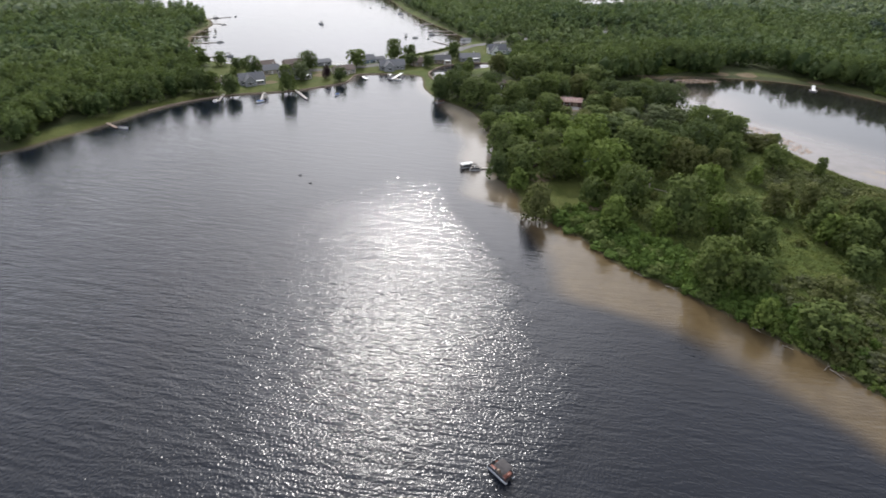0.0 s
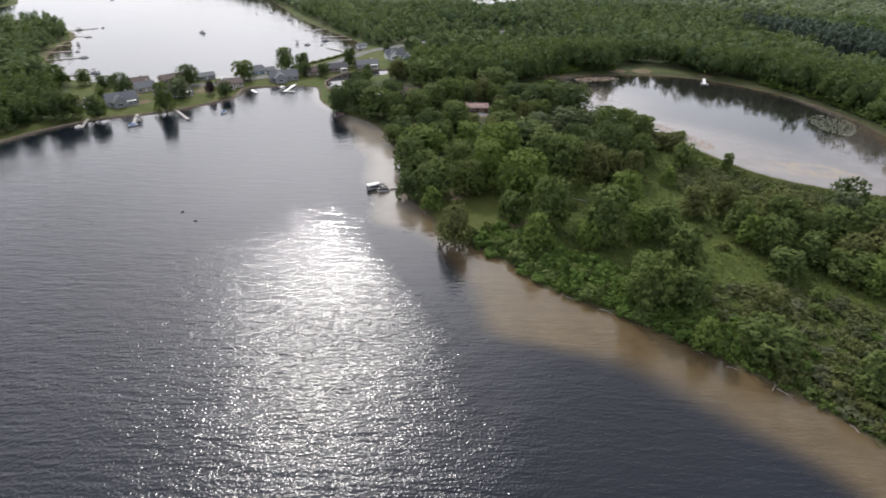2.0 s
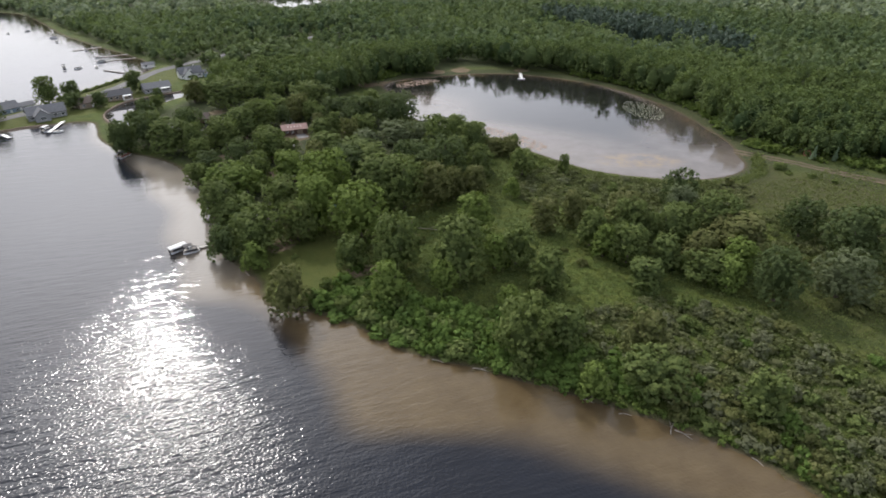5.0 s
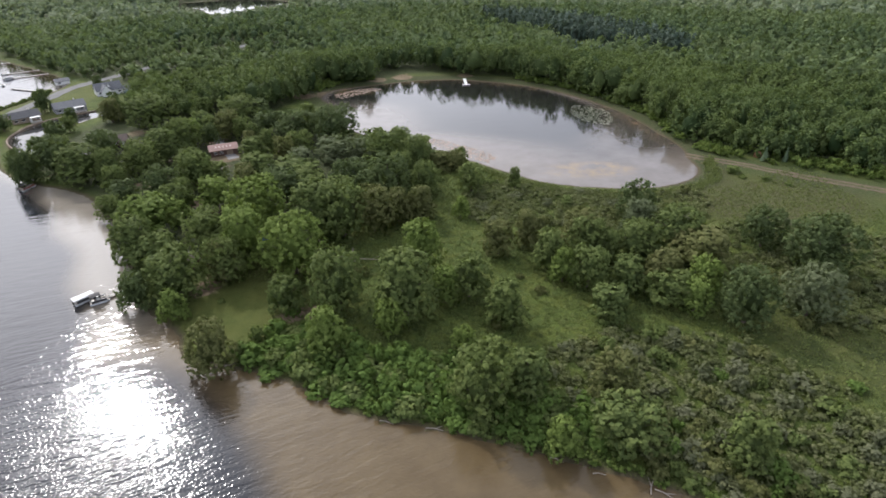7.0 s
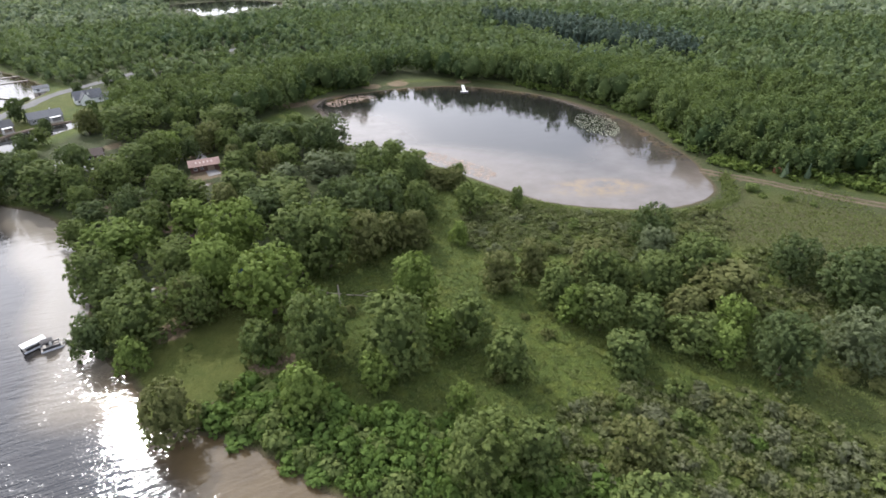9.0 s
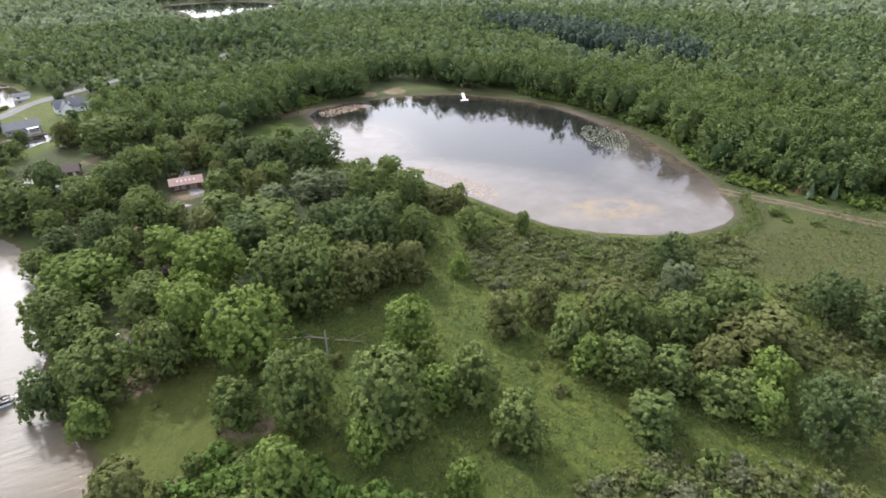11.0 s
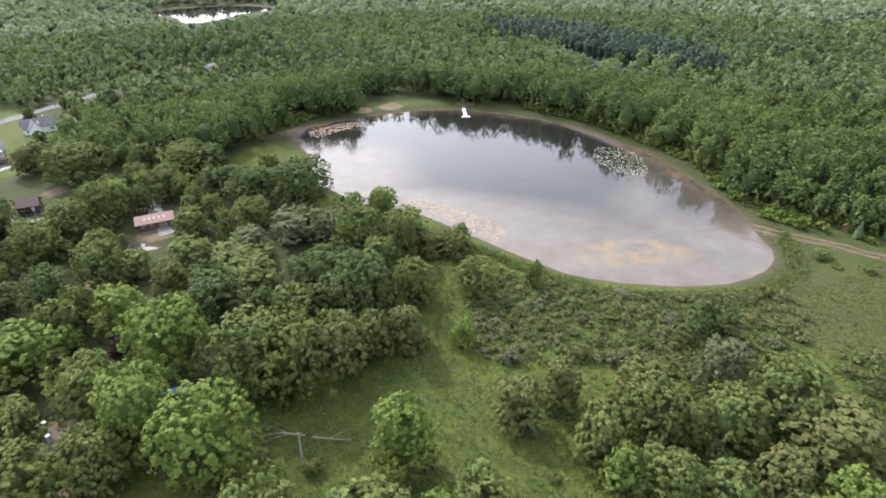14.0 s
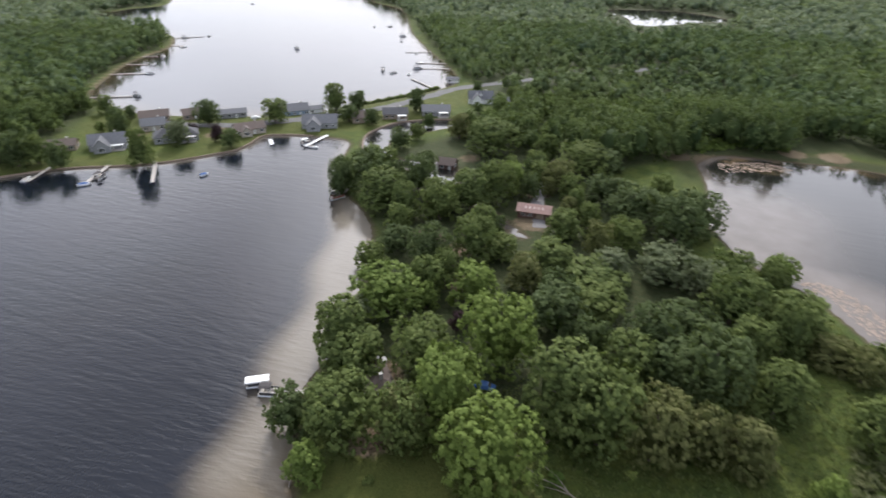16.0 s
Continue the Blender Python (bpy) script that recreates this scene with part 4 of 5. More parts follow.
x, y = scatter(WOODS_EDGE, 9.0, (-480, 330, -40, 430), 11, lambda x, y: not_here(x, y) & (belt(x, y) < 360) & ~west(x, y))
hh = stand(x, y, 9, 17) * (1 - 0.40 * young(x, y))
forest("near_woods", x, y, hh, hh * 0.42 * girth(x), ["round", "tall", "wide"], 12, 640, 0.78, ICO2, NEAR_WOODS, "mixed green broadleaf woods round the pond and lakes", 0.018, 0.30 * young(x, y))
x, y = scatter(WOODS_EDGE, 9.6, (-200, 0, 90, 270), 16, lambda x, y: not_here(x, y) & west(x, y) & free(x, y, 1.3))
for i in range(len(x)):
    h = float(r.uniform(7.5, 12.5))
    tree(("maple", "maple", "oak", "maple", "olive")[i % 5], float(x[i]), float(y[i]), h, h * float(r.uniform(0.44, 0.58)))
x, y = scatter(WOODS_EDGE, 10.6, (-1250, 1000, -250, 700), 12, lambda x, y: not_here(x, y) & (belt(x, y) >= 360) & (belt(x, y) < 640))
hh = stand(x, y, 9, 18) * (1 - 0.35 * young(x, y)) * (1 - 0.66 * marsh(x, y))
forest("middle_woods", x, y, hh, hh * 0.45 * girth(x), ["round", "tall", "wide"], 7, 130, 1.5, ICO1, WOODS_HAZED, "green broadleaf woods beyond the pond", 0.018, 0.30 * young(x, y))
x, y = scatter(WOODS_EDGE, 15.2, (-1400, 1250, -250, 1300), 13, lambda x, y: not_here(x, y) & (belt(x, y) >= 640) & (belt(x, y) < 1250))
hh = stand(x, y, 10, 20) * (1 - 0.66 * marsh(x, y))
forest("far_woods", x, y, hh, hh * 0.58 * girth(x), ["round", "wide"], 4, 46, 2.7, ICO1, FAR_WOODS_HAZED, "green woods reaching to the horizon")
x, y = scatter([PINE_STAND], 6.2, (40, 260, 340, 600), 14)
hh = r.uniform(15, 20, len(x))
forest("pine_stand", x, y, hh, hh * r.uniform(0.17, 0.22, len(x)), ["tall"], 4, 50, 1.6, ICO1, PINES, "dark rows of tall pines", 0.05)
x, y = scatter([BLUE_STAND], 4.6, (60, 200, 340, 480), 15)
hh = r.uniform(5, 8, len(x))
forest("young_spruces", x, y, hh, hh * r.uniform(0.26, 0.32, len(x)), ["tall"], 4, 50, 1.0, ICO1, BLUE_SPRUCES, "bluish young spruces in a plantation", 0.05)

# ---- shrubs, thicket and grass ----
BUSHES = {}


def bush(kind, x, y, h, w):
    """One rounded shrub, leafy down to the ground."""
    if kind not in BUSHES:
        mat = {"bramble": LEAF["bramble"], "green": LEAF["maple"], "scrub": LEAF["scrub"], "olive": LEAF["olive"]}[kind]
        BUSHES[kind] = []
        for _ in range(4):
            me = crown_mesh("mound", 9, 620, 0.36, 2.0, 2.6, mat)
            me.name = "shrub"
            BUSHES[kind].append(me)
    n = len(bush_places)
    ob = new("shrub", BUSHES[kind][n % 4])
    ob.location, ob.rotation_euler = (x, y, level(x, y) - 0.30), (0, 0, n * 2.399 % 6.283)
    ob.scale = (w / 2.0, w / 2.0, h / 2.6)
    bush_places.append((x, y))
    words = {"bramble": "bright green bramble bush in the shore thicket", "green": "rounded green shrub in the grass",
             "scrub": "grey-green dogwood shrub in the meadow", "olive": "olive-green willow shrub near the bank"}
    return tagged(ob, words[kind], "shrub", "shrubs of the peninsula")


bush_places = []
THICKET_EDGE = curve([(-50, 63), (-44, 61), (-31, 55), (-18, 46.5), (-2, 41.5), (12, 36.5), (24, 32), (34, 34), (30, 44), (8, 56), (-14, 64), (-30, 74), (-42, 70)])
x, y = scatter([THICKET_EDGE], 3.7, (-60, 60, 20, 90), 21, lambda x, y: dry(x, y, 0.6))
for i in range(len(x)):
    bush("bramble" if i % 4 else "green", float(x[i]), float(y[i]), 2.0 + 2.8 * float(rs.uniform()) ** 2, 2.1 + 1.6 * float(rs.uniform()))
for kind, a, b, h, w in (("green", -41, 86, 3.6, 2.6), ("green", -36, 92, 2.0, 2.0), ("olive", 6, 66, 3.4, 2.2), ("olive", 15, 70, 2.6, 1.8),
                         ("olive", 35, 62, 2.6, 2.4), ("green", 119, 163, 2.4, 1.9), ("green", 121, 158, 1.8, 1.5), ("green", 128, 154.5, 2.3, 1.7),
                         ("green", 134, 149, 1.7, 1.6), ("olive", 28, 84, 2.2, 1.8), ("olive", 24, 92, 1.6, 1.4), ("green", 42, 70, 2.8, 2.4),
                         ("olive", -30, 100, 2.6, 2.0), ("olive", -20, 97, 3.0, 2.2), ("green", -56, 86, 1.4, 1.2), ("bramble", -36, 79, 2.4, 2.0),
                         ("bramble", 60, 50, 2.0, 1.9), ("bramble", 86, 44, 2.2, 2.2), ("olive", 88, 66, 3.2, 2.6), ("olive", 92, 62, 2.6, 2.3),
                         ("bramble", -29, 107, 1.8, 1.9), ("green", 104, 96, 3.0, 2.6), ("green", 110, 90, 2.6, 2.4), ("olive", 101, 84, 2.6, 2.4)):
    bush(kind, a, b, h, w)
for i, (a, b) in enumerate(curve([(-243, 262), (-238, 285), (-234, 310), (-233, 332)], False, 9)):
    bush("green", float(a), float(b), 1.9 + 0.4 * (i % 3), 1.9)

x, y = scatter([curve([(28, 33), (38, 26), (49, 19), (61, 9), (68, 14), (56, 28), (44, 40), (32, 44)])], 3.4, (20, 80, 0, 60), 25, lambda x, y: dry(x, y, 0.8) & free(x, y, 0.6))
for i in range(len(x)):
    bush(("olive", "green", "scrub", "olive", "bramble")[i % 5], float(x[i]), float(y[i]), 1.6 + 2.2 * float(rs.uniform()), 1.6 + 1.2 * float(rs.uniform()))

SCRUB_SOUTH = curve([(20, 44), (26, 60), (44, 66), (66, 62), (80, 50), (84, 34), (74, 8), (62, 10), (50, 20), (38, 28), (28, 34)])
SCRUB_POND = curve([(14, 152), (24, 162), (44, 153), (62, 150), (80, 147), (98, 146), (96, 132), (84, 122), (58, 116), (36, 124), (16, 126)])
SCRUB_EAST = curve([(86, 96), (98, 120), (124, 116), (150, 96), (160, 70), (120, 60), (92, 66), (84, 84)])
x, y = scatter([SCRUB_SOUTH, SCRUB_POND, SCRUB_EAST], 2.1, (10, 170, 0, 170), 22, lambda x, y: dry(x, y, 1.5) & free(x, y, 0.5))
keep = r.uniform(size=len(x)) < 0.80
x, y = x[keep] + r.normal(size=keep.sum()) * 0.7, y[keep] + r.normal(size=keep.sum()) * 0.7
hh = 0.7 + 2.3 * r.uniform(size=len(x)) ** 1.8
forest("grey_scrub", x, y, hh, 1.0 + hh * r.uniform(0.4, 0.8, len(x)), ["mound"], 5, 62, 0.44, ICO1, SCRUB, "grey-green dogwood and willow scrub in the meadow", 0.16)
for zone, gap, seed in ((SCRUB_SOUTH, 7.6, 51), (SCRUB_POND, 12.0, 52), (SCRUB_EAST, 13.0, 53)):
    x, y = scatter([zone], gap, (10, 170, 0, 170), seed, lambda x, y: dry(x, y, 2.0) & free(x, y, 0.8))
    for i in range(len(x)):
        bush(("scrub", "olive", "scrub", "green", "scrub")[i % 5], float(x[i]), float(y[i]), 1.8 + 1.9 * float(rs.uniform()), 1.7 + 1.5 * float(rs.uniform()))
x, y = scatter([curve([(-58, 66), (-20, 50), (20, 36), (60, 12), (74, 2), (62, 4), (36, 23), (10, 34), (-20, 44.5), (-44, 60)])], 1.9, (-70, 90, -5, 80), 23,
               lambda x, y: dry(x, y, 0.3))
hh = r.uniform(0.8, 1.9, len(x))
forest("bank_growth", x, y, hh, r.uniform(0.8, 1.4, len(x)), ["mound"], 3, 80, 0.36, ICO1, THICKET, "low leafy growth along the eroded bank", 0.3)
x, y = scatter([curve([(112, 206), (116, 234), (106, 268), (88, 300), (62, 330), (66, 334), (94, 304), (114, 268), (124, 236), (124, 208)]),
                curve([(117, 187), (135, 175), (160, 157), (200, 129), (208, 142), (166, 170), (140, 186), (122, 198)]),
                curve([(128, 204), (150, 186), (200, 160), (204, 166), (150, 194), (130, 212)]),
                curve([(-60, 312), (-50, 330), (-30, 338), (-34, 346), (-60, 340), (-72, 316)])], 3.0, (-80, 210, 150, 350), 24,
               lambda x, y: dry(x, y, 3.5) & (np.hypot(x - 138, y - 178) > 5.5) & (np.hypot(x - 132, y - 170) > 6) & (np.hypot(x - 145, y - 171) > 4))
hh = r.uniform(1.6, 4.2, len(x))
forest("wood_edge_shrubs", x, y, hh, r.uniform(1.5, 2.6, len(x)), ["mound"], 4, 80, 0.75, ICO1, THICKET, "leafy shrubs along the edge of the woods by the pond", 0.1)


def tufts(name, zone, gap, box, seed, tall, material, label, keep=None):
    """Grass or reed tufts: a few upright blades each, all in one mesh."""
    x, y = scatter(zone, gap, box, seed, keep)
    n, m = len(x), 5
    q = np.random.RandomState(seed)
    x, y = x + q.normal(size=n) * gap * 0.8, y + q.normal(size=n) * gap * 0.8
    z = relief(x, y)[0]
    px, py, pz = (np.repeat(v, m) for v in (x, y, z))
    a = q.uniform(0, 6.283, n * m)
    h = tall * q.uniform(0.5, 1.3, n * m)
    w, lean = 0.14 + 0.12 * q.uniform(size=n * m), q.uniform(0.7, 1.6, n * m) * h
    c, s = np.cos(a), np.sin(a)
    base = np.stack([px + c * 0.2, py + s * 0.2, pz - 0.1], 1)
    tip = base + np.stack([c * lean, s * lean, h], 1)
    side = np.stack([-s * w, c * w, 0 * w], 1)
    v = np.stack([base - side, base + side, tip], 1).reshape(-1, 3)
    f = np.arange(len(v)).reshape(-1, 3)
    tint = np.repeat(np.clip(0.5 + 0.35 * np.sin(px * 0.21 + np.sin(py * 0.3)) + q.uniform(-0.3, 0.3, n * m), 0, 1), 3)
    return tagged(new(name, tri_mesh(name, v, f, material, tint)), label, "grass", kind="stuff")


tufts("meadow_grass", [PENINSULA], 1.2, (-70, 150, 10, 200), 31, 0.5, GRASS, "tall tufted meadow grass", lambda x, y: dry(x, y, 1.0) & (np.hypot(x + 52, y - 80) > 17))
tufts("pond_reeds", [curve([(20, 180), (38, 163), (60, 151), (90, 150), (108, 160), (114, 176), (120, 182), (112, 158), (92, 146), (60, 147), (36, 158), (14, 184)])],
      0.75, (0, 130, 140, 190), 32, 0.9, GRASS, "sedge fringe along the pond shore", lambda x, y: inside(POND_EDGE, x, y) < 0.4)


def floating(name, zone, gap, box, seed, size, material, label):
    """Floating leaves: small notched discs in one mesh."""
    x, y = scatter(zone, gap, box, seed)
    q = np.random.RandomState(seed)
    keep = q.uniform(size=len(x)) < 0.7
    x, y = x[keep], y[keep]
    v, f = [], []
    for i in range(len(x)):
        k, s, a0 = len(v), size * q.uniform(0.6, 1.3), q.uniform(0, 6.28)
        v += [(x[i] + s * math.cos(a0 + j * 0.95), y[i] + s * math.sin(a0 + j * 0.95), 0.04) for j in range(6)] + [(x[i], y[i], 0.02)]
        f += [(k + 6, k + j, k + j + 1) for j in range(5)]
    return tagged(new(name, tri_mesh(name, np.array(v), np.array(f), material, np.full(len(v), 0.5))), label, "water plants", kind="stuff")


floating("lily_pads", [curve([(84, 268), (96, 262), (98, 248), (92, 232), (82, 238), (78, 254)])], 1.0, (70, 105, 225, 275), 41, 0.34, LILY, "pale green lily pads floating near the pond bank")
floating("drowned_reeds", [curve([(-6, 214), (4, 208), (16, 194), (26, 184), (30, 192), (18, 206), (4, 218)]), curve([(-52, 304), (-36, 318), (-24, 316), (-34, 306), (-46, 296)])],
         1.1, (-60, 40, 180, 330), 42, 0.55, REED, "brown matted reeds in the shallow pond edge")


for i, (a, b) in enumerate(((-297, 150), (-309, 163), (-312, 172), (-330, 168), (-184, 262), (-178, 298), (-176, 332), (-206, 338), (-172, 226), (-174, 241))):
    h = 5.5 + 5.0 * ((i * 0.618) % 1)
    tree("oak" if i % 3 else "maple", a, b, h, h * 0.52)


# ---- building blocks ----
class Build:
    """Collects boxes, bars and faces into one mesh."""

    def __init__(self):
        self.v, self.f = [], []

    def add(self, verts, faces):
        k = len(self.v)
        self.v += [tuple(p) for p in verts]
        self.f += [tuple(i + k for i in q) for q in faces]
        return self

    def box(self, x0, y0, z0, x1, y1, z1, taper=0.0):
        dx, dy = (x1 - x0) * taper, (y1 - y0) * taper
        return self.add([(x0, y0, z0), (x1, y0, z0), (x1, y1, z0), (x0, y1, z0),
                         (x0 + dx, y0 + dy, z1), (x1 - dx, y0 + dy, z1), (x1 - dx, y1 - dy, z1), (x0 + dx, y1 - dy, z1)],
                        [(3, 2, 1, 0), (4, 5, 6, 7), (0, 1, 5, 4), (1, 2, 6, 5), (2, 3, 7, 6), (3, 0, 4, 7)])

    def tube(self, points, radii, sides=8):
        v, f = limb(points, radii, sides)
        k = len(v)
        self.add(list(v), [tuple(int(i) for i in t) for t in f])
        n = len(self.v)
        self.f += [tuple(range(n - sides, n)), tuple(range(n - k + sides - 1, n - k - 1, -1))]
        return self

    def loft(self, sections):
        """Closed rings of equal count joined in order, with end caps."""
        k, m = len(self.v), len(sections[0])
        for s in sections:
            self.v += [tuple(p) for p in s]
        for i in range(len(sections) - 1):
            for j in range(m):
                a, b = k + i * m + j, k + i * m + (j + 1) % m
                self.f.append((a, b, b + m, a + m))
        self.f += [tuple(range(k + m - 1, k - 1, -1)), tuple(range(k + (len(sections) - 1) * m, k + len(sections) * m))]
        return self

    def mesh(self, name, material, bevel=0.0):
        me = bpy.data.meshes.new(name)
        me.from_pydata(self.v, [], self.f)
        bm = bmesh.new()
        bm.from_mesh(me)
        bmesh.ops.recalc_face_normals(bm, faces=bm.faces)
        if bevel:
            bmesh.ops.bevel(bm, geom=bm.edges[:], offset=bevel, segments=1, affect="EDGES")
        bm.to_mesh(me)
        bm.free()
        me.materials.append(material)
        return me


def part(name, build, material, parent, label="", bevel=0.0):
    ob = new(name, build.mesh(name, material, bevel))
    ob.parent = parent
    return tagged(ob, label)


def thing(name, x, y, z, turn, label, category, group=""):
    ob = new(name)
    ob.location, ob.rotation_euler = (x, y, z), (0, 0, radians(turn))
    return tagged(ob, label, category, group)


def gable(length, width, eave, ridge, over=0.45, thick=0.18):
    """A pitched roof as a folded slab with overhang; ridge along x."""
    hx, hy = length / 2 + over, width / 2 + over
    rise = (ridge - eave) * (1 + over / (width / 2))
    zb = ridge - rise
    b = Build()
    for s in (-1, 1):
        b.add([(-hx, 0, ridge), (hx, 0, ridge), (hx, s * hy, zb), (-hx, s * hy, zb),
               (-hx, 0, ridge + thick), (hx, 0, ridge + thick), (hx, s * hy, zb + thick), (-hx, s * hy, zb + thick)],
              [(0, 1, 2, 3), (4, 5, 6, 7), (0, 1, 5, 4), (1, 2, 6, 5), (2, 3, 7, 6), (3, 0, 4, 7)])
    return b


def hip(length, width, eave, ridge, over=0.45):
    hx, hy, t = length / 2 + over, width / 2 + over, 0.16
    c = max(0.4, (length - width) / 2)
    return Build().add([(-hx, -hy, eave - t), (hx, -hy, eave - t), (hx, hy, eave - t), (-hx, hy, eave - t),
                        (-hx, -hy, eave), (hx, -hy, eave), (hx, hy, eave), (-hx, hy, eave), (-c, 0, ridge), (c, 0, ridge)],
                       [(3, 2, 1, 0), (0, 1, 5, 4), (1, 2, 6, 5), (2, 3, 7, 6), (3, 0, 4, 7),
                        (4, 5, 9, 8), (6, 7, 8, 9), (5, 6, 9), (7, 4, 8)])


def walls(length, width, height, ridge=None):
    hx, hy = length / 2, width / 2
    b = Build().box(-hx, -hy, -0.6, hx, hy, height)
    if ridge:
        for s in (-1, 1):
            x0, x1 = s * hx, s * (hx - 0.2)
            b.add([(x0, -hy, height), (x0, hy, height), (x0, 0, ridge - 0.05), (x1, -hy, height), (x1, hy, height), (x1, 0, ridge - 0.05)],
                  [(0, 1, 2), (5, 4, 3), (0, 3, 4, 1), (1, 4, 5, 2), (2, 5, 3, 0)])
    return b


def window(x, y, z, w, h, side, parent):
    """A glazed window in a long wall (side -1 or 1 along y) or in an end wall (side -2 or 2 along x)."""
    f, g, b = Build(), Build(), 0.09
    if abs(side) == 1:
        s = side
        for x0, x1, z0, z1 in ((x - w / 2 - b, x + w / 2 + b, z + h, z + h + b), (x - w / 2 - b, x + w / 2 + b, z - b, z), (x - w / 2 - b, x - w / 2, z, z + h),
                               (x + w / 2, x + w / 2 + b, z, z + h), (x - 0.03, x + 0.03, z, z + h)):
            f.box(x0, min(y, y + s * 0.09), z0, x1, max(y, y + s * 0.09), z1)
        g.box(x - w / 2, min(y, y + s * 0.04), z, x + w / 2, max(y, y + s * 0.04), z + h)
    else:
        s = 1 if side > 0 else -1
        for y0, y1, z0, z1 in ((y - w / 2 - b, y + w / 2 + b, z + h, z + h + b), (y - w / 2 - b, y + w / 2 + b, z - b, z), (y - w / 2 - b, y - w / 2, z, z + h),
                               (y + w / 2, y + w / 2 + b, z, z + h)):
            f.box(min(x, x + s * 0.09), y0, z0, max(x, x + s * 0.09), y1, z1)
        g.box(min(x, x + s * 0.04), y - w / 2, z, max(x, x + s * 0.04), y + w / 2, z + h)
    frame_ob = part("window", f, WHITE, parent)
    part("pane", g, GLASS, frame_ob)


def house(x, y, turn, length, width, eave, ridge, siding, roofing, label, style="gable", wing=0, porch=False, chimney=True, dormers=0):
    """A lakeside house: walls, roof, door, windows, and a wing, porch, chimney or dormers where it has them."""
    h = thing("house", x, y, level(x, y), turn, label, "house", "houses on the strip between the lakes")
    part("wall", walls(length, width, eave, ridge if style == "gable" else None), siding, h)
    part("roof", gable(length, width, eave, ridge) if style == "gable" else hip(length, width, eave, ridge), roofing, h)
    n = max(2, int(length / 3.2))
    for s in (-1, 1):
        for i in range(n):
            wx = -length / 2 + (i + 0.5) * length / n
            if s == -1 and i == n // 2:
                d = part("door", Build().box(wx - 0.5, -width / 2 - 0.07, 0.05, wx + 0.5, -width / 2, 2.1), WHITE, h)
                part("handle", Build().box(wx + 0.34, -width / 2 - 0.13, 1.0, wx + 0.42, -width / 2 - 0.07, 1.1), STEEL, d)
            else:
                window(wx, s * width / 2, 0.95, 1.5, 1.15, s, h)
    for s in (-2, 2):
        window(s / 2 * length / 2, 0, 1.0, 1.3, 1.1, s, h)
    if wing:
        wy = -width / 2 - wing / 2
        w = Build().box(-length * 0.36, -width / 2 - wing, -0.6, -length * 0.36 + wing * 1.5, -width / 2 + 0.3, eave)
        cx = -length * 0.36 + wing * 0.75
        w.add([(cx - wing * 0.75, -width / 2 - wing, eave), (cx + wing * 0.75, -width / 2 - wing, eave), (cx, -width / 2 - wing, ridge - 0.4),
               (cx - wing * 0.75, -width / 2 - wing + 0.2, eave), (cx + wing * 0.75, -width / 2 - wing + 0.2, eave), (cx, -width / 2 - wing + 0.2, ridge - 0.4)],
              [(0, 1, 2), (5, 4, 3), (1, 4, 5, 2), (0, 2, 5, 3)])
        ob = part("wing", w, siding, h)
        rb = gable(wing + width / 2, wing * 1.5, eave, ridge - 0.35)
        rb.v = [(cx - b0, -width / 4 - wing / 2 + a0, c0) for a0, b0, c0 in rb.v]
        part("wing_roof", rb, roofing, ob)
        window(cx, -width / 2 - wing, 0.9, 2.2, 1.3, -1, h)
    if porch:
        pw = length * 0.34
        p = Build().box(length * 0.08, -width / 2 - 2.6, 2.35, length * 0.08 + pw, -width / 2, 2.5)
        ob = part("porch_roof", p, WHITE, h)
        for px in (length * 0.08 + 0.15, length * 0.08 + pw - 0.15):
            part("post", Build().box(px - 0.07, -width / 2 - 2.5, -0.3, px + 0.07, -width / 2 - 2.36, 2.35), WHITE, ob)
        part("deck", Build().box(length * 0.06, -width / 2 - 3.0, -0.3, length * 0.1 + pw, -width / 2, 0.12), DECK, h)
    if chimney:
        part("chimney", Build().box(length * 0.2, 0.3, eave, length * 0.2 + 0.7, 1.0, ridge + 0.7).box(length * 0.2 - 0.06, 0.24, ridge + 0.7, length * 0.2 + 0.76, 1.06, ridge + 0.82), CONCRETE, h)
    for i in range(dormers):
        dx = (i - (dormers - 1) / 2) * length / (dormers + 0.6)
        db = Build().box(dx - 0.9, -width * 0.36, eave + 0.2, dx + 0.9, -0.2, eave + 1.5)
        db.add([(dx - 0.9, -width * 0.36, eave + 1.5), (dx + 0.9, -width * 0.36, eave + 1.5), (dx, -width * 0.36, ridge + 0.1), (dx - 0.9, -0.2, eave + 1.5), (dx + 0.9, -0.2, eave + 1.5), (dx, -0.2, ridge + 0.1)],
               [(0, 1, 2), (5, 4, 3), (1, 4, 5, 2), (0, 2, 5, 3)])
        dm = part("dormer", db, siding, h)
        rb = gable(width * 0.36, 1.8, eave + 1.5, ridge + 0.1, 0.2, 0.1)
        rb.v = [(dx - b0, -width * 0.18 - 0.1 + a0, c0) for a0, b0, c0 in rb.v]
        part("dormer_roof", rb, roofing, dm)
        window(dx, -width * 0.36, eave + 0.55, 0.9, 0.8, -1, h)
    return h


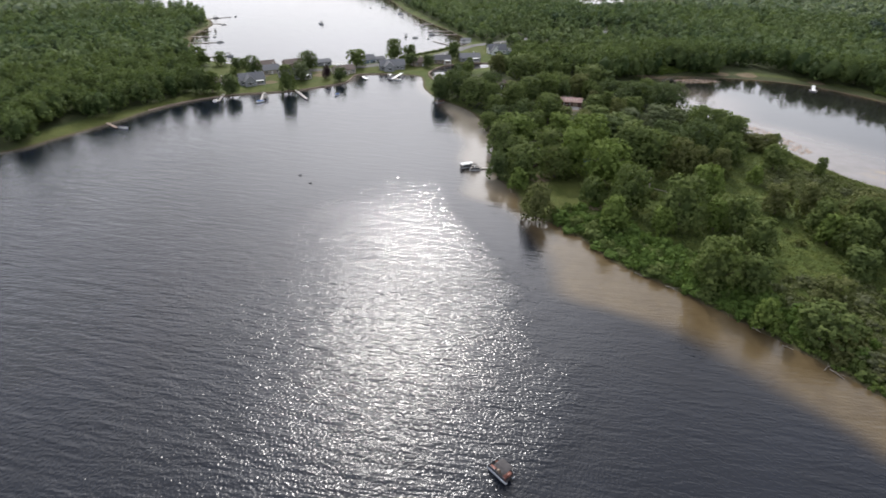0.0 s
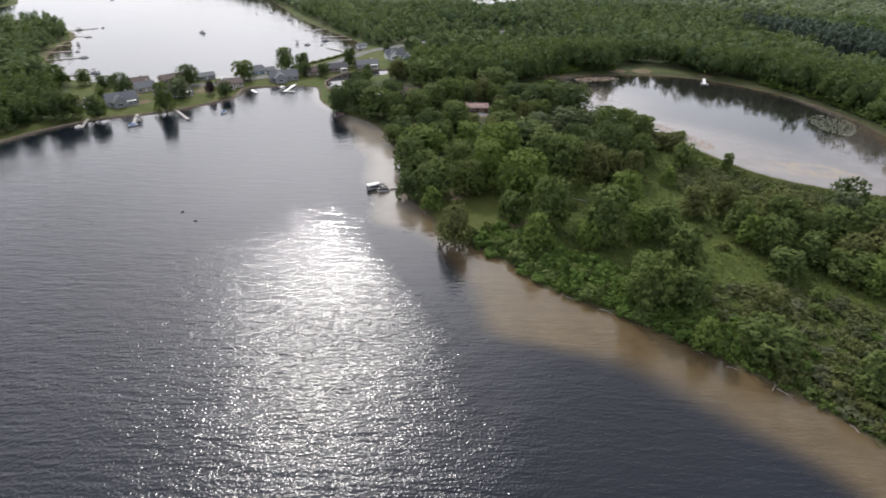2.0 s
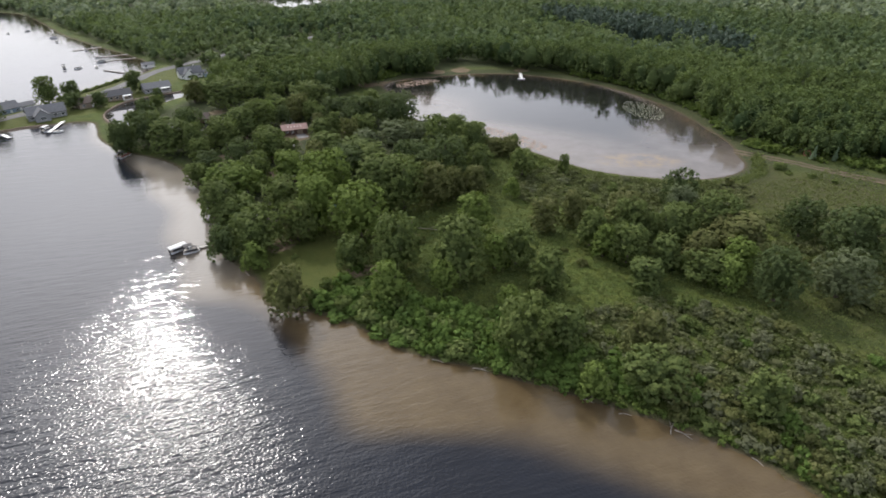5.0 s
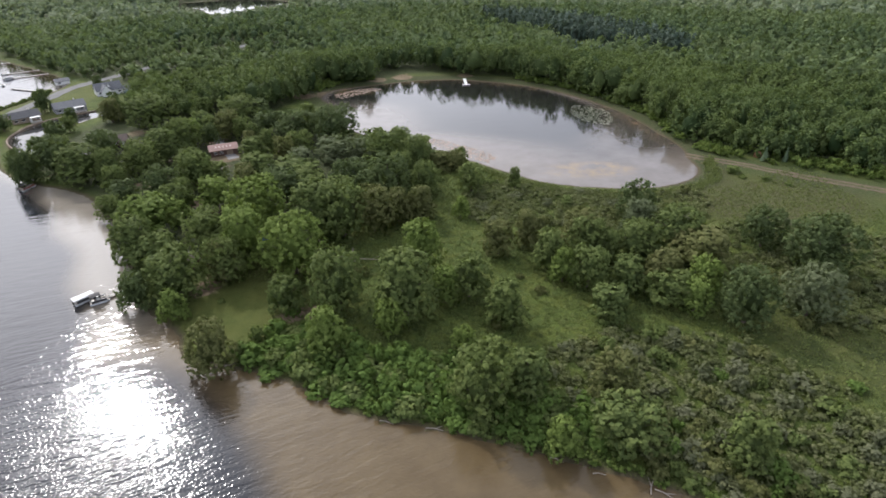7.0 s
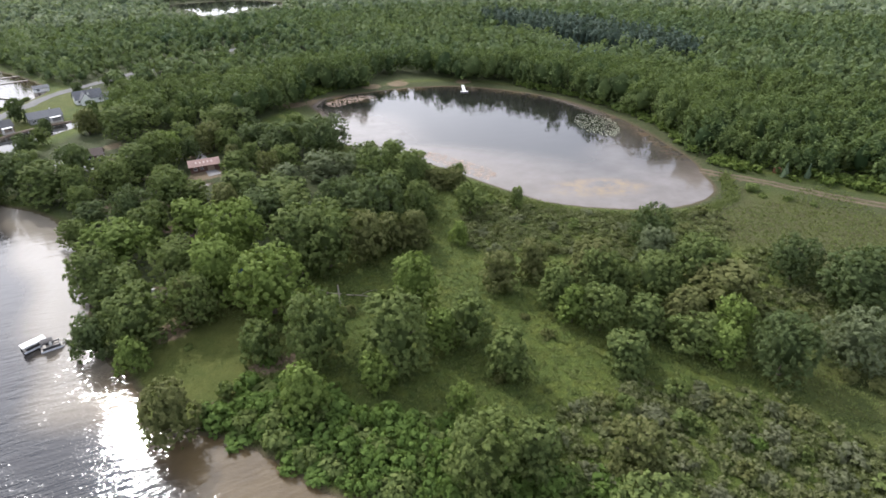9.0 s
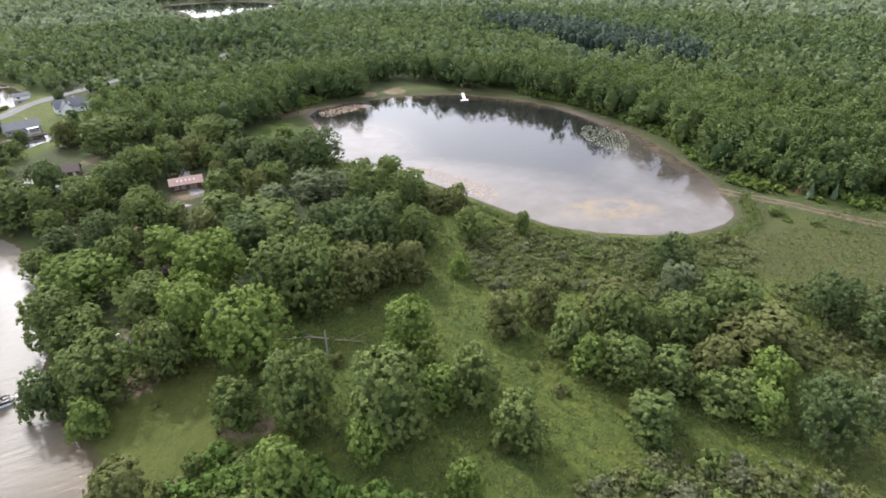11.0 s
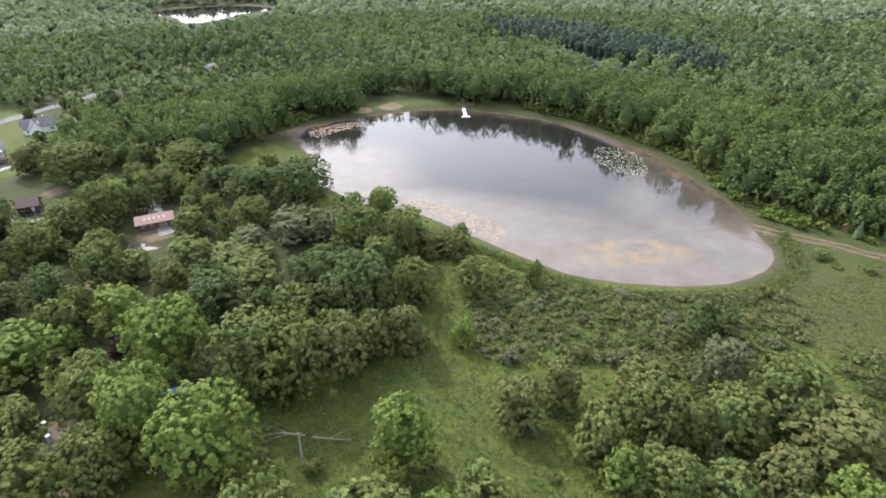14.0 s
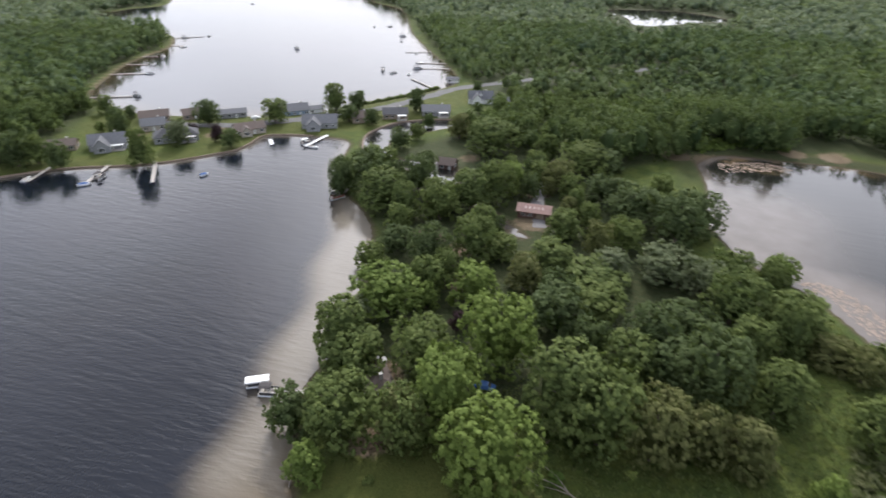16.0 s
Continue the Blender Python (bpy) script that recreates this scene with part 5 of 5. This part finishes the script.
# turn: the long side runs along x at 0; the door side faces -y at 0
house(-274, 143, 60, 15, 9, 3.0, 6.4, GREY_SIDING, ROOF_GREY, "grey lake house with a gabled wing and white porch", wing=4.2, porch=True)
house(-287, 128, 55, 13, 7.5, 2.7, 4.6, TAN_SIDING, ROOF_BROWN, "low tan house with a brown shingle roof")
house(-261, 168, 62, 19, 9.5, 2.9, 6.0, GREY_SIDING, ROOF_DARK, "long grey house with a dark hipped roof", "hip", porch=True)
house(-299, 178, 62, 14, 8, 2.8, 5.2, TAN_SIDING, ROOF_BROWN, "tan cottage with a brown roof by the upper lake")
house(-285, 170, 62, 11, 8, 2.8, 5.4, CREAM, ROOF_GREY, "cream house with a grey roof among trees")
house(-288, 194, 66, 12, 8, 2.7, 5.0, TAN_SIDING, ROOF_BROWN, "brown-roofed cottage at the upper shore")
house(-245, 197, 66, 14, 8, 2.7, 5.0, CREAM, ROOF_BROWN, "cream lake house with a brown roof and white trim", wing=3.4)
house(-275, 208, 60, 14, 7, 2.6, 4.2, GREY_SIDING, ROOF_GREY, "low grey house beside the lane", chimney=False)
house(-256, 235, 62, 13, 9, 3.0, 5.8, BLUE_SIDING, ROOF_GREY, "blue-grey house by the upper lake")
house(-250, 243, 62, 8, 6, 2.6, 3.9, WHITE, ROOF_GREY, "white garage beside the blue-grey house", chimney=False)
house(-226, 226, 44, 17, 9, 3.0, 6.2, GREY_SIDING, ROOF_GREY, "large grey gabled house at the water", wing=4.4)
house(-217, 246, 50, 9, 8, 2.8, 5.2, TAN_SIDING, ROOF_BROWN, "small tan cottage with a brown roof")
house(-208, 263, 45, 13, 8, 2.8, 5.2, TAN_SIDING, ROOF_DARK, "brown house with a charcoal roof by the canal", porch=True)
house(-195, 282, 40, 15, 8.5, 2.8, 5.2, GREY_SIDING, ROOF_GREY, "grey ranch house on a green lawn", porch=True)
house(-190, 318, 38, 14, 8, 3.0, 6.6, WHITE, ROOF_GREY, "pale house with a steep dormered grey roof", dormers=1, wing=3.6)
house(-178, 322, 38, 8, 6, 2.6, 4.4, BLUE_SIDING, ROOF_GREY, "small blue-grey outbuilding beside the pale house", chimney=False)
house(-236, 352, 40, 8, 5, 2.5, 3.8, WHITE, ROOF_GREY, "white boathouse at the upper lake shore", chimney=False)
house(-142, 223, 20, 7, 6, 2.5, 4.6, BROWN_SIDING, ROOF_BROWN, "small dark hut with a brown roof under trees", chimney=False)
house(-72, 105, -30, 7.5, 6, 2.4, 4.2, BROWN_SIDING, ROOF_BROWN, "cottage with a weathered brown roof hidden by trees", "hip")
house(-420, 150, 60, 12, 8, 2.8, 5.6, GREY_SIDING, ROOF_GREY, "grey-roofed house deep in the woods")


def barn():
    """A low dark barn with a rusty roof and a row of skylight sheets."""
    b = thing("barn", -88.5, 203.5, level(-88, 203), 22, "dark brown barn with a rusty red metal roof and skylights", "barn")
    part("wall", walls(11, 6.4, 2.7, 4.2), BROWN_SIDING, b)
    roof = part("roof", gable(11, 6.4, 2.7, 4.2, 0.6), ROOF_RED, b)
    for i in range(5):
        x0 = -3.3 + i * 1.5
        part("skylight", Build().add([(x0, -1.3, 3.79), (x0 + 0.6, -1.3, 3.79), (x0 + 0.6, -2.2, 3.37), (x0, -2.2, 3.37),
                                      (x0, -1.3, 3.83), (x0 + 0.6, -1.3, 3.83), (x0 + 0.6, -2.2, 3.41), (x0, -2.2, 3.41)],
                                     [(3, 2, 1, 0), (4, 5, 6, 7), (0, 1, 5, 4), (1, 2, 6, 5), (2, 3, 7, 6), (3, 0, 4, 7)]), SKYLIGHT, roof)
    for i in range(24):
        x0 = -5.8 + i * 0.5
        part("roof_rib", Build().add([(x0, -0.02, 4.37), (x0 + 0.06, -0.02, 4.37), (x0 + 0.06, -3.8, 2.60), (x0, -3.8, 2.60),
                                      (x0, -0.02, 4.42), (x0 + 0.06, -0.02, 4.42), (x0 + 0.06, -3.8, 2.65), (x0, -3.8, 2.65)],
                                     [(3, 2, 1, 0), (4, 5, 6, 7), (0, 1, 5, 4), (1, 2, 6, 5), (2, 3, 7, 6), (3, 0, 4, 7)]), ROOF_RED, roof)
    d = part("door", Build().box(1.0, -3.28, 0.0, 3.6, -3.2, 2.3), WOOD, b, "wide plank door")
    part("handle", Build().box(3.3, -3.36, 1.0, 3.4, -3.28, 1.2), STEEL, d)
    for wx in (-3.6, -1.2):
        window(wx, -3.2, 1.0, 1.2, 0.9, -1, b)


barn()


# ---- docks and boats ----
def dock(x0, y0, x1, y1, width=1.4, material=DECK, head=0.0, label="grey plank dock on posts reaching into the lake"):
    """A dock from the bank (x0, y0) to its head: planks, stringers, posts."""
    length = math.hypot(x1 - x0, y1 - y0)
    d = thing("dock", x0, y0, 0, math.degrees(math.atan2(y1 - y0, x1 - x0)), label, "dock", "docks")
    n = max(3, int(length / 1.5))
    for i in range(n):
        a, b = i * length / n, (i + 1) * length / n - 0.06
        part("deck_panel", Build().box(a, -width / 2, 0.42, b, width / 2, 0.52), material, d)
    for s in (-1, 1):
        part("stringer", Build().box(0, s * (width / 2 - 0.12) - 0.05, 0.26, length, s * (width / 2 - 0.12) + 0.05, 0.42), WOOD, d)
    for i in range(n // 2 + 1):
        for s in (-1, 1):
            px = min(length - 0.1, 0.3 + i * length / max(1, n // 2))
            part("post", Build().tube([(px, s * (width / 2 + 0.06), -1.6), (px, s * (width / 2 + 0.06), 0.95)], [0.055, 0.05], 6), STEEL, d)
    if head:
        part("dock_head", Build().box(length - width, -head / 2, 0.43, length, head / 2, 0.53), material, d)
    return d


def hull_rings(length, beam, height, bow=0.35):
    """Rings of a small boat's hull, stern to bow."""
    rings = []
    for u in (0.0, 0.3, 0.6, 0.82, 0.94, 1.0):
        w = beam / 2 * (1 - max(0, (u - (1 - bow)) / bow) ** 2.0 * 0.94)
        zk = -0.12 + 0.35 * max(0, u - 0.7) ** 1.2
        top = height * (1 + 0.25 * u)
        x0 = (u - 0.5) * length
        rings.append([(x0, -w, top), (x0, -w * 0.82, zk + 0.1), (x0, 0, zk), (x0, w * 0.82, zk + 0.1), (x0, w, top)])
    return rings


def runabout(x, y, turn, length=5.2, cover=None, label="small white motorboat moored at a dock", z=0.0):
    b = thing("motorboat", x, y, z, turn, label, "boat", "boats")
    part("hull", Build().loft(hull_rings(length, length * 0.38, 0.55)), WHITE, b)
    if cover:
        part("cover", Build().loft([[(u * length * 0.42, -length * 0.16 * k, 0.62), (u * length * 0.42, 0, 0.62 + 0.5 * k), (u * length * 0.42, length * 0.16 * k, 0.62)]
                                    for u, k in ((-1, 0.9), (-0.3, 1.05), (0.4, 1.0), (0.95, 0.35))]), cover, b)
    else:
        part("cockpit_floor", Build().box(-length * 0.40, -length * 0.13, 0.57, length * 0.1, length * 0.13, 0.66), SEAT, b)
        part("seat", Build().box(-length * 0.34, -length * 0.12, 0.66, -length * 0.24, length * 0.12, 1.0), SEAT, b)
        part("seat", Build().box(-length * 0.08, -length * 0.12, 0.66, 0, length * 0.12, 1.0), SEAT, b)
        part("windscreen", Build().add([(length * 0.1, -length * 0.14, 0.62), (length * 0.1, length * 0.14, 0.62), (length * 0.06, length * 0.12, 1.05), (length * 0.06, -length * 0.12, 1.05),
                                        (length * 0.12, -length * 0.14, 0.62), (length * 0.12, length * 0.14, 0.62), (length * 0.08, length * 0.12, 1.05), (length * 0.08, -length * 0.12, 1.05)],
                                       [(0, 1, 2, 3), (7, 6, 5, 4), (0, 1, 5, 4), (2, 3, 7, 6), (1, 2, 6, 5), (3, 0, 4, 7)]), GLASS, b)
    part("outboard_motor", Build().box(-length * 0.56, -0.18, 0.3, -length * 0.5, 0.18, 1.0, 0.15).box(-length * 0.55, -0.06, -0.5, -length * 0.52, 0.06, 0.3), RUBBER, b)
    return b


def pontoon(x, y, turn, length=6.6, top=CANVAS_DARK, roof=True, fence=HULL, label="pontoon boat with a dark canvas top", z=0.0, floor=DECK, seat=SEAT):
    """A pontoon boat: two floats, deck, side panels, seats, console, top on bows, motor."""
    w = 2.2
    b = thing("pontoon_boat", x, y, z, turn, label, "boat", "boats")
    for s in (-1, 1):
        part("float", Build().tube([(-length / 2, s * 0.85, 0.12), (-length / 2 + 0.2, s * 0.85, 0.12), (length / 2 - 0.9, s * 0.85, 0.12), (length / 2 - 0.3, s * 0.85, 0.2), (length / 2, s * 0.85, 0.3)],
                                   [0.22, 0.32, 0.32, 0.22, 0.05], 10), HULL, b)
    part("deck", Build().box(-length / 2 + 0.1, -w / 2, 0.46, length / 2 - 0.3, w / 2, 0.56), floor, b)
    for s in (-1, 1):
        part("side_panel", Build().box(-length / 2 + 0.5, s * w / 2 - 0.03, 0.58, length / 2 - 0.7, s * w / 2 + 0.03, 1.2), fence, b)
        part("rail", Build().tube([(-length / 2 + 0.5, s * w / 2, 1.24), (length / 2 - 0.7, s * w / 2, 1.24)], [0.03, 0.03], 6), STEEL, b)
        part("bench", Build().box(length * 0.1, s * (w / 2 - 0.36) - 0.3, 0.56, length / 2 - 0.9, s * (w / 2 - 0.36) + 0.3, 0.98), seat, b)
    part("end_panel", Build().box(length / 2 - 0.73, -w / 2, 0.58, length / 2 - 0.67, w / 2, 1.2), fence, b)
    part("stern_bench", Build().box(-length / 2 + 0.6, -w / 2 + 0.1, 0.56, -length / 2 + 1.2, w / 2 - 0.1, 1.0), seat, b)
    part("console", Build().box(-0.5, 0.35, 0.56, 0.1, 1.05, 1.45, 0.1), WHITE if seat is SEAT else WOOD, b)
    part("outboard_motor", Build().box(-length / 2 - 0.25, -0.2, 0.5, -length / 2 + 0.1, 0.2, 1.15, 0.15).box(-length / 2 - 0.15, -0.06, -0.4, -length / 2 + 0.02, 0.06, 0.5), RUBBER, b)
    if roof:
        x0, x1 = -length * 0.42, length * 0.12
        secs = [[(xx, -w / 2, 2.45 - dz), (xx, -w * 0.25, 2.62 - dz), (xx, w * 0.25, 2.62 - dz), (xx, w / 2, 2.45 - dz), (xx, w * 0.25, 2.56 - dz), (xx, -w * 0.25, 2.56 - dz)]
                for xx, dz in ((x0, 0.12), (x0 + 0.5, 0.0), (x1 - 0.5, 0.0), (x1, 0.12))]
        t = part("top", Build().loft(secs), top, b)
        for s in (-1, 1):
            for xa, xb in ((x0 + 0.6, x0 + 0.1), (x1 - 0.6, x1 - 0.1)):
                part("bow_tube", Build().tube([(xa, s * w / 2, 1.24), (xb, s * (w / 2 - 0.02), 2.42)], [0.025, 0.025], 6), STEEL, t)
    return b


def lift_canopy(x, y, turn):
    """A boat lift: four posts, cradle, and a pitched white canopy."""
    c = thing("boat_lift", x, y, 0, turn, "boat lift with a white pitched canvas canopy", "boat lift")
    length, w = 5.1, 2.4
    secs = [[(xx, -w / 2, 1.85), (xx, -w * 0.46, 2.02), (xx, 0, 2.25), (xx, w * 0.46, 2.02), (xx, w / 2, 1.85), (xx, 0, 2.17)] for xx in (-length / 2, -length / 4, 0, length / 4, length / 2)]
    part("canopy", Build().loft(secs), CANVAS_WHITE, c)
    for sx in (-1, 1):
        part("cradle_beam", Build().box(sx * 1.6 - 0.06, -w / 2 + 0.1, 0.28, sx * 1.6 + 0.06, w / 2 - 0.1, 0.42), STEEL, c)
        for sy in (-1, 1):
            part("post", Build().tube([(sx * 1.9, sy * (w / 2 - 0.12), -1.6), (sx * 1.9, sy * (w / 2 - 0.12), 1.95)], [0.06, 0.06], 8), STEEL, c)
    for sy in (-1, 1):
        part("top_rail", Build().box(-length / 2, sy * (w / 2 - 0.12) - 0.04, 1.88, length / 2, sy * (w / 2 - 0.12) + 0.04, 1.96), STEEL, c)


lift_canopy(-93, 89.4, 50)
pontoon(-93, 89.4, 50, 4.9, roof=False, fence=HULL_DARK, label="dark-sided pontoon boat on a lift under a white canopy", z=0.35)
pontoon(-88.9, 89.4, 34, 4.8, top=CANVAS_DARK, fence=HULL_DARK, label="pontoon boat with a dark canvas top beside the dock")
dock(-82.5, 94.5, -87.2, 91.2, 1.2)
pontoon(-15.8, -40.2, 160, 5.2, top=CANVAS_DARK, fence=HULL_DARK, label="pontoon boat with a dark canvas top on open water", floor=CANVAS_DARK, seat=RED)
dock(-268, 116, -258, 103.5)
runabout(-261.5, 104.5, 130, 5.0, label="small white boat tied to a plank dock")
dock(-252, 132, -240, 118, 1.6)
pontoon(-242.5, 124, 130, 6.4, top=CANVAS_DARK, fence=HULL_DARK, label="pontoon boat with a dark top at a lake dock")
runabout(-239, 116.5, 60, 4.6, CANVAS_BLUE, "small boat under a blue cover at a dock")
dock(-241, 146.5, -220.5, 134, 1.5)
runabout(-212.7, 151.5, 85, 3.6, CANVAS_BLUE, "small blue and white skiff afloat on the lake")
dock(-229, 197, -222, 192.5, 1.6, WHITE, label="short white dock by the cream house")
dock(-213, 219, -208.5, 201, 1.8, WHITE, label="long white dock off the grey gabled house")
pontoon(-212, 205, 80, 6.2, top=CANVAS_WHITE, fence=HULL_DARK, label="pontoon boat with a pale top at the white dock")
runabout(-205, 203, 20, 4.4, label="small white boat near the white dock")
dock(-158, 181, -154.5, 172, 1.3)
pontoon(-154.3, 170.5, 75, 6.4, top=CANVAS_DARK, fence=RED, label="pontoon boat with dull red sides under overhanging trees")
dock(-272, 47, -260, 44.5, 1.3, WOOD)
runabout(-258.5, 47, 10, 5.0, CANVAS_DARK, "covered boat tied to a wooden dock")
dock(28.6, 337.5, 28.4, 320, 1.8, WHITE, 4.5, "white T-shaped swimming dock in the pond")
for x0, y0, x1, y1 in ((-372, 176, -356, 195), (-424, 214, -409, 231), (-447, 237, -437, 247), (-468, 260, -460, 268), (-498, 300, -488, 306), (-530, 322, -520, 345),
                       (-262, 383, -280, 370), (-276, 397, -292, 385), (-315, 427, -330, 412), (-238, 330, -262, 340)):
    dock(x0, y0, x1, y1, 1.5)
for i, (bx, by) in enumerate(((-355, 197), (-407, 233), (-434, 250), (-457, 270), (-484, 303), (-519, 350), (-527, 330), (-284, 346), (-274, 351), (-281, 369),
                              (-293, 386), (-321, 415), (-387, 474), (-439, 513), (-450, 500), (-409, 362), (-714, 540), (-370, 452), (-296, 348))):
    if i % 3 == 0:
        pontoon(bx, by, i * 47 % 180, 6.6, top=CANVAS_DARK, label="moored pontoon boat with a dark top on the upper lake")
    else:
        runabout(bx, by, i * 61 % 180, 5.6, CANVAS_DARK if i % 2 else None, "motorboat moored on the upper lake")
for bx, by in ((-145, 47), (-136, 43)):
    b = thing("mooring_buoy", bx, by, 0, 30, "small dark mooring buoy floating on the lake", "buoy", "buoys")
    part("float", Build().loft([[(0.45 * math.cos(a) * k + u * 0.5, 0.28 * math.sin(a) * k, 0.12 + 0.2 * math.sin(a + 1.57) * k) for a in np.arange(8) * 0.785] for u, k in ((-1, 0.4), (-0.4, 1), (0.4, 1), (1, 0.4))]), RUBBER, b)
    part("mast", Build().tube([(0.1, 0, 0.2), (0.1, 0, 0.75)], [0.05, 0.04], 6), STEEL, b)


# ---- things in the yards ----
def car(x, y, turn, paint, label):
    c = thing("car", x, y, level(x, y), turn, label, "car")
    prof = [(-2.2, 0.35), (2.2, 0.35), (2.25, 0.8), (1.3, 0.95), (0.6, 1.45), (-1.2, 1.48), (-1.9, 1.0), (-2.25, 0.95)]
    secs = [[(px * k, s, 0.35 + (pz - 0.35) * kz) for px, pz in prof] for s, k, kz in ((-0.88, 0.97, 0.9), (-0.75, 1, 1), (0.75, 1, 1), (0.88, 0.97, 0.9))]
    part("body", Build().loft(secs), paint, c)
    part("windscreen", Build().add([(1.22, -0.66, 1.0), (1.22, 0.66, 1.0), (0.66, 0.6, 1.44), (0.66, -0.6, 1.44), (1.26, -0.66, 1.02), (1.26, 0.66, 1.02), (0.7, 0.6, 1.46), (0.7, -0.6, 1.46)],
                                   [(0, 1, 2, 3), (7, 6, 5, 4), (0, 1, 5, 4), (2, 3, 7, 6), (1, 2, 6, 5), (3, 0, 4, 7)]), GLASS, c)
    for wx in (-1.4, 1.4):
        for s in (-1, 1):
            t = part("wheel", Build().tube([(wx, s * 0.70, 0.33), (wx, s * 0.90, 0.33)], [0.33, 0.33], 14), RUBBER, c)
            part("rim", Build().tube([(wx, s * 0.89, 0.33), (wx, s * 0.92, 0.33)], [0.2, 0.2], 10), STEEL, t)
    return c


car(-77, 110.5, 60, WHITE, "white car parked under trees by the cottage")
car(-52.6, 119, 20, CANVAS_BLUE, "blue car half hidden under trees")
car(-281, 157, 62, ROOF_DARK, "dark car parked between lake houses")
car(-262, 213, 62, WHITE, "white car parked by the lane")
car(-234, 241, 65, HULL, "silver car parked on the lane")


def picnic_table(x, y, turn):
    t = thing("picnic_table", x, y, level(x, y), turn, "weathered wooden picnic table in the grass", "table")
    part("tabletop", Build().box(-0.9, -0.38, 0.70, 0.9, 0.38, 0.75), WOOD, t)
    for s in (-1, 1):
        part("bench", Build().box(-0.9, s * 0.7 - 0.13, 0.42, 0.9, s * 0.7 + 0.13, 0.46), WOOD, t)
        part("leg_frame", Build().box(s * 0.6 - 0.04, -0.75, 0.36, s * 0.6 + 0.04, 0.75, 0.42).box(s * 0.6 - 0.04, -0.5, -0.1, s * 0.6 + 0.04, -0.42, 0.7).box(s * 0.6 - 0.04, 0.42, -0.1, s * 0.6 + 0.04, 0.5, 0.7), WOOD, t)


picnic_table(-34, 117, 30)
picnic_table(-35, 113.5, 10)


def shed(x, y, turn):
    s = thing("shed", x, y, level(x, y), turn, "small rusty red shed at the edge of the woods", "shed")
    part("wall", walls(2.4, 1.9, 1.6, 2.1), RED, s)
    part("roof", gable(2.4, 1.9, 1.6, 2.1, 0.2, 0.08), RED, s)
    part("door", Build().box(-0.4, -1.01, 0, 0.4, -0.95, 1.5), WOOD, s)


shed(138.5, 179.5, 20)


def spruce(x, y, h, w):
    """A narrow conifer with drooping tiers."""
    s = thing("spruce_tree", x, y, level(x, y), 0, "narrow green spruce at the edge of the woods", "tree", "spruces by the track")
    v, f = limb([(0, 0, -0.2), (0, 0, h * 0.5), (0, 0, h * 0.98)], [0.22, 0.12, 0.02])
    ob = new("trunk", tri_mesh("trunk", v, f, BARK))
    ob.parent = s
    n = 900
    u = np.sqrt(rs.uniform(0, 1, n))
    a = rs.uniform(0, 6.283, n)
    rad = w * u * rs.uniform(0.55, 1.0, n) * (0.8 + 0.2 * np.sin(u * 40))
    p = np.stack([np.cos(a) * rad, np.sin(a) * rad, h * (1 - u * 0.94)], 1)
    d = np.stack([np.cos(a), np.sin(a), 0.5 + 0 * a], 1) + 0.4 * unit(n)
    v, f = leaves(p, d / np.linalg.norm(d, axis=1)[:, None], np.full(n, 0.45))
    ob = new("crown", tri_mesh("crown", v, f, LEAF["spruce"]))
    ob.parent = s


spruce(138.5, 174.5, 6.4, 1.7)
spruce(146, 172.5, 6.0, 1.3)


def dead_tree():
    """A broken standing trunk, its fallen limbs on the ground behind it."""
    z = level(-22, 99)
    d = thing("dead_tree", -22, 99.5, z, 0, "bleached broken dead tree with fallen limbs in the grass", "tree")
    part("trunk", Build().tube([(0.2, -1.5, -0.4), (0.1, -0.6, 2.2), (-0.1, 0.2, 4.6), (-0.2, 0.6, 6.6)], [0.30, 0.26, 0.22, 0.17]), DEAD, d)
    for pts, rr in (([(-0.5, 5.6, 0.5), (-5, 6.2, 0.9), (-9, 6.0, 0.6), (-13, 6.6, 0.25)], 0.20), ([(-4, 6.2, 0.8), (-7, 7.6, 1.3), (-10, 8.4, 0.9)], 0.10),
                    ([(1.0, 5.0, 0.6), (4.5, 4.2, 0.8), (8.5, 4.0, 0.3)], 0.16), ([(-3, 6, 0.8), (-6, 5.0, 1.1), (-9.5, 4.2, 0.4)], 0.09), ([(4.5, 4.2, 0.8), (7, 5.4, 1.3), (9, 6.4, 1.0)], 0.07)):
        part("fallen_limb", Build().tube(pts, [rr * (1 - 0.28 * i) for i in range(len(pts))], 6), DEAD, d)


dead_tree()


def driftwood(x, y, turn, length, fork=True):
    d = thing("driftwood_log", x, y, max(0.02, level(x, y)), turn, "bleached driftwood log lying along the waterline", "log", "logs on the shore")
    part("log", Build().tube([(-length / 2, 0, 0.05), (-length * 0.1, 0.15, 0.16), (length / 2, -0.1, 0.10)], [0.13, 0.11, 0.05], 7), DEAD, d)
    if fork:
        part("branch", Build().tube([(0, 0.12, 0.15), (length * 0.28, 0.55, 0.35), (length * 0.45, 0.9, 0.4)], [0.08, 0.06, 0.02], 6), DEAD, d)


for bx, by, turn, length in ((-11, 42.0, -22, 3.0), (-1.5, 39.6, -14, 3.6), (20.5, 31.0, -26, 2.6), (27.5, 27.4, -10, 2.4),
                             (35.8, 24.2, 65, 3.4), (37.5, 22.6, -40, 3.6), (49, 16.6, -55, 2.4), (-49.4, 60.6, 30, 4.0), (-46.5, 61.2, 15, 4.2), (-67.5, 77.6, 130, 3.0)):
    driftwood(bx, by, turn, length, length > 3.2)
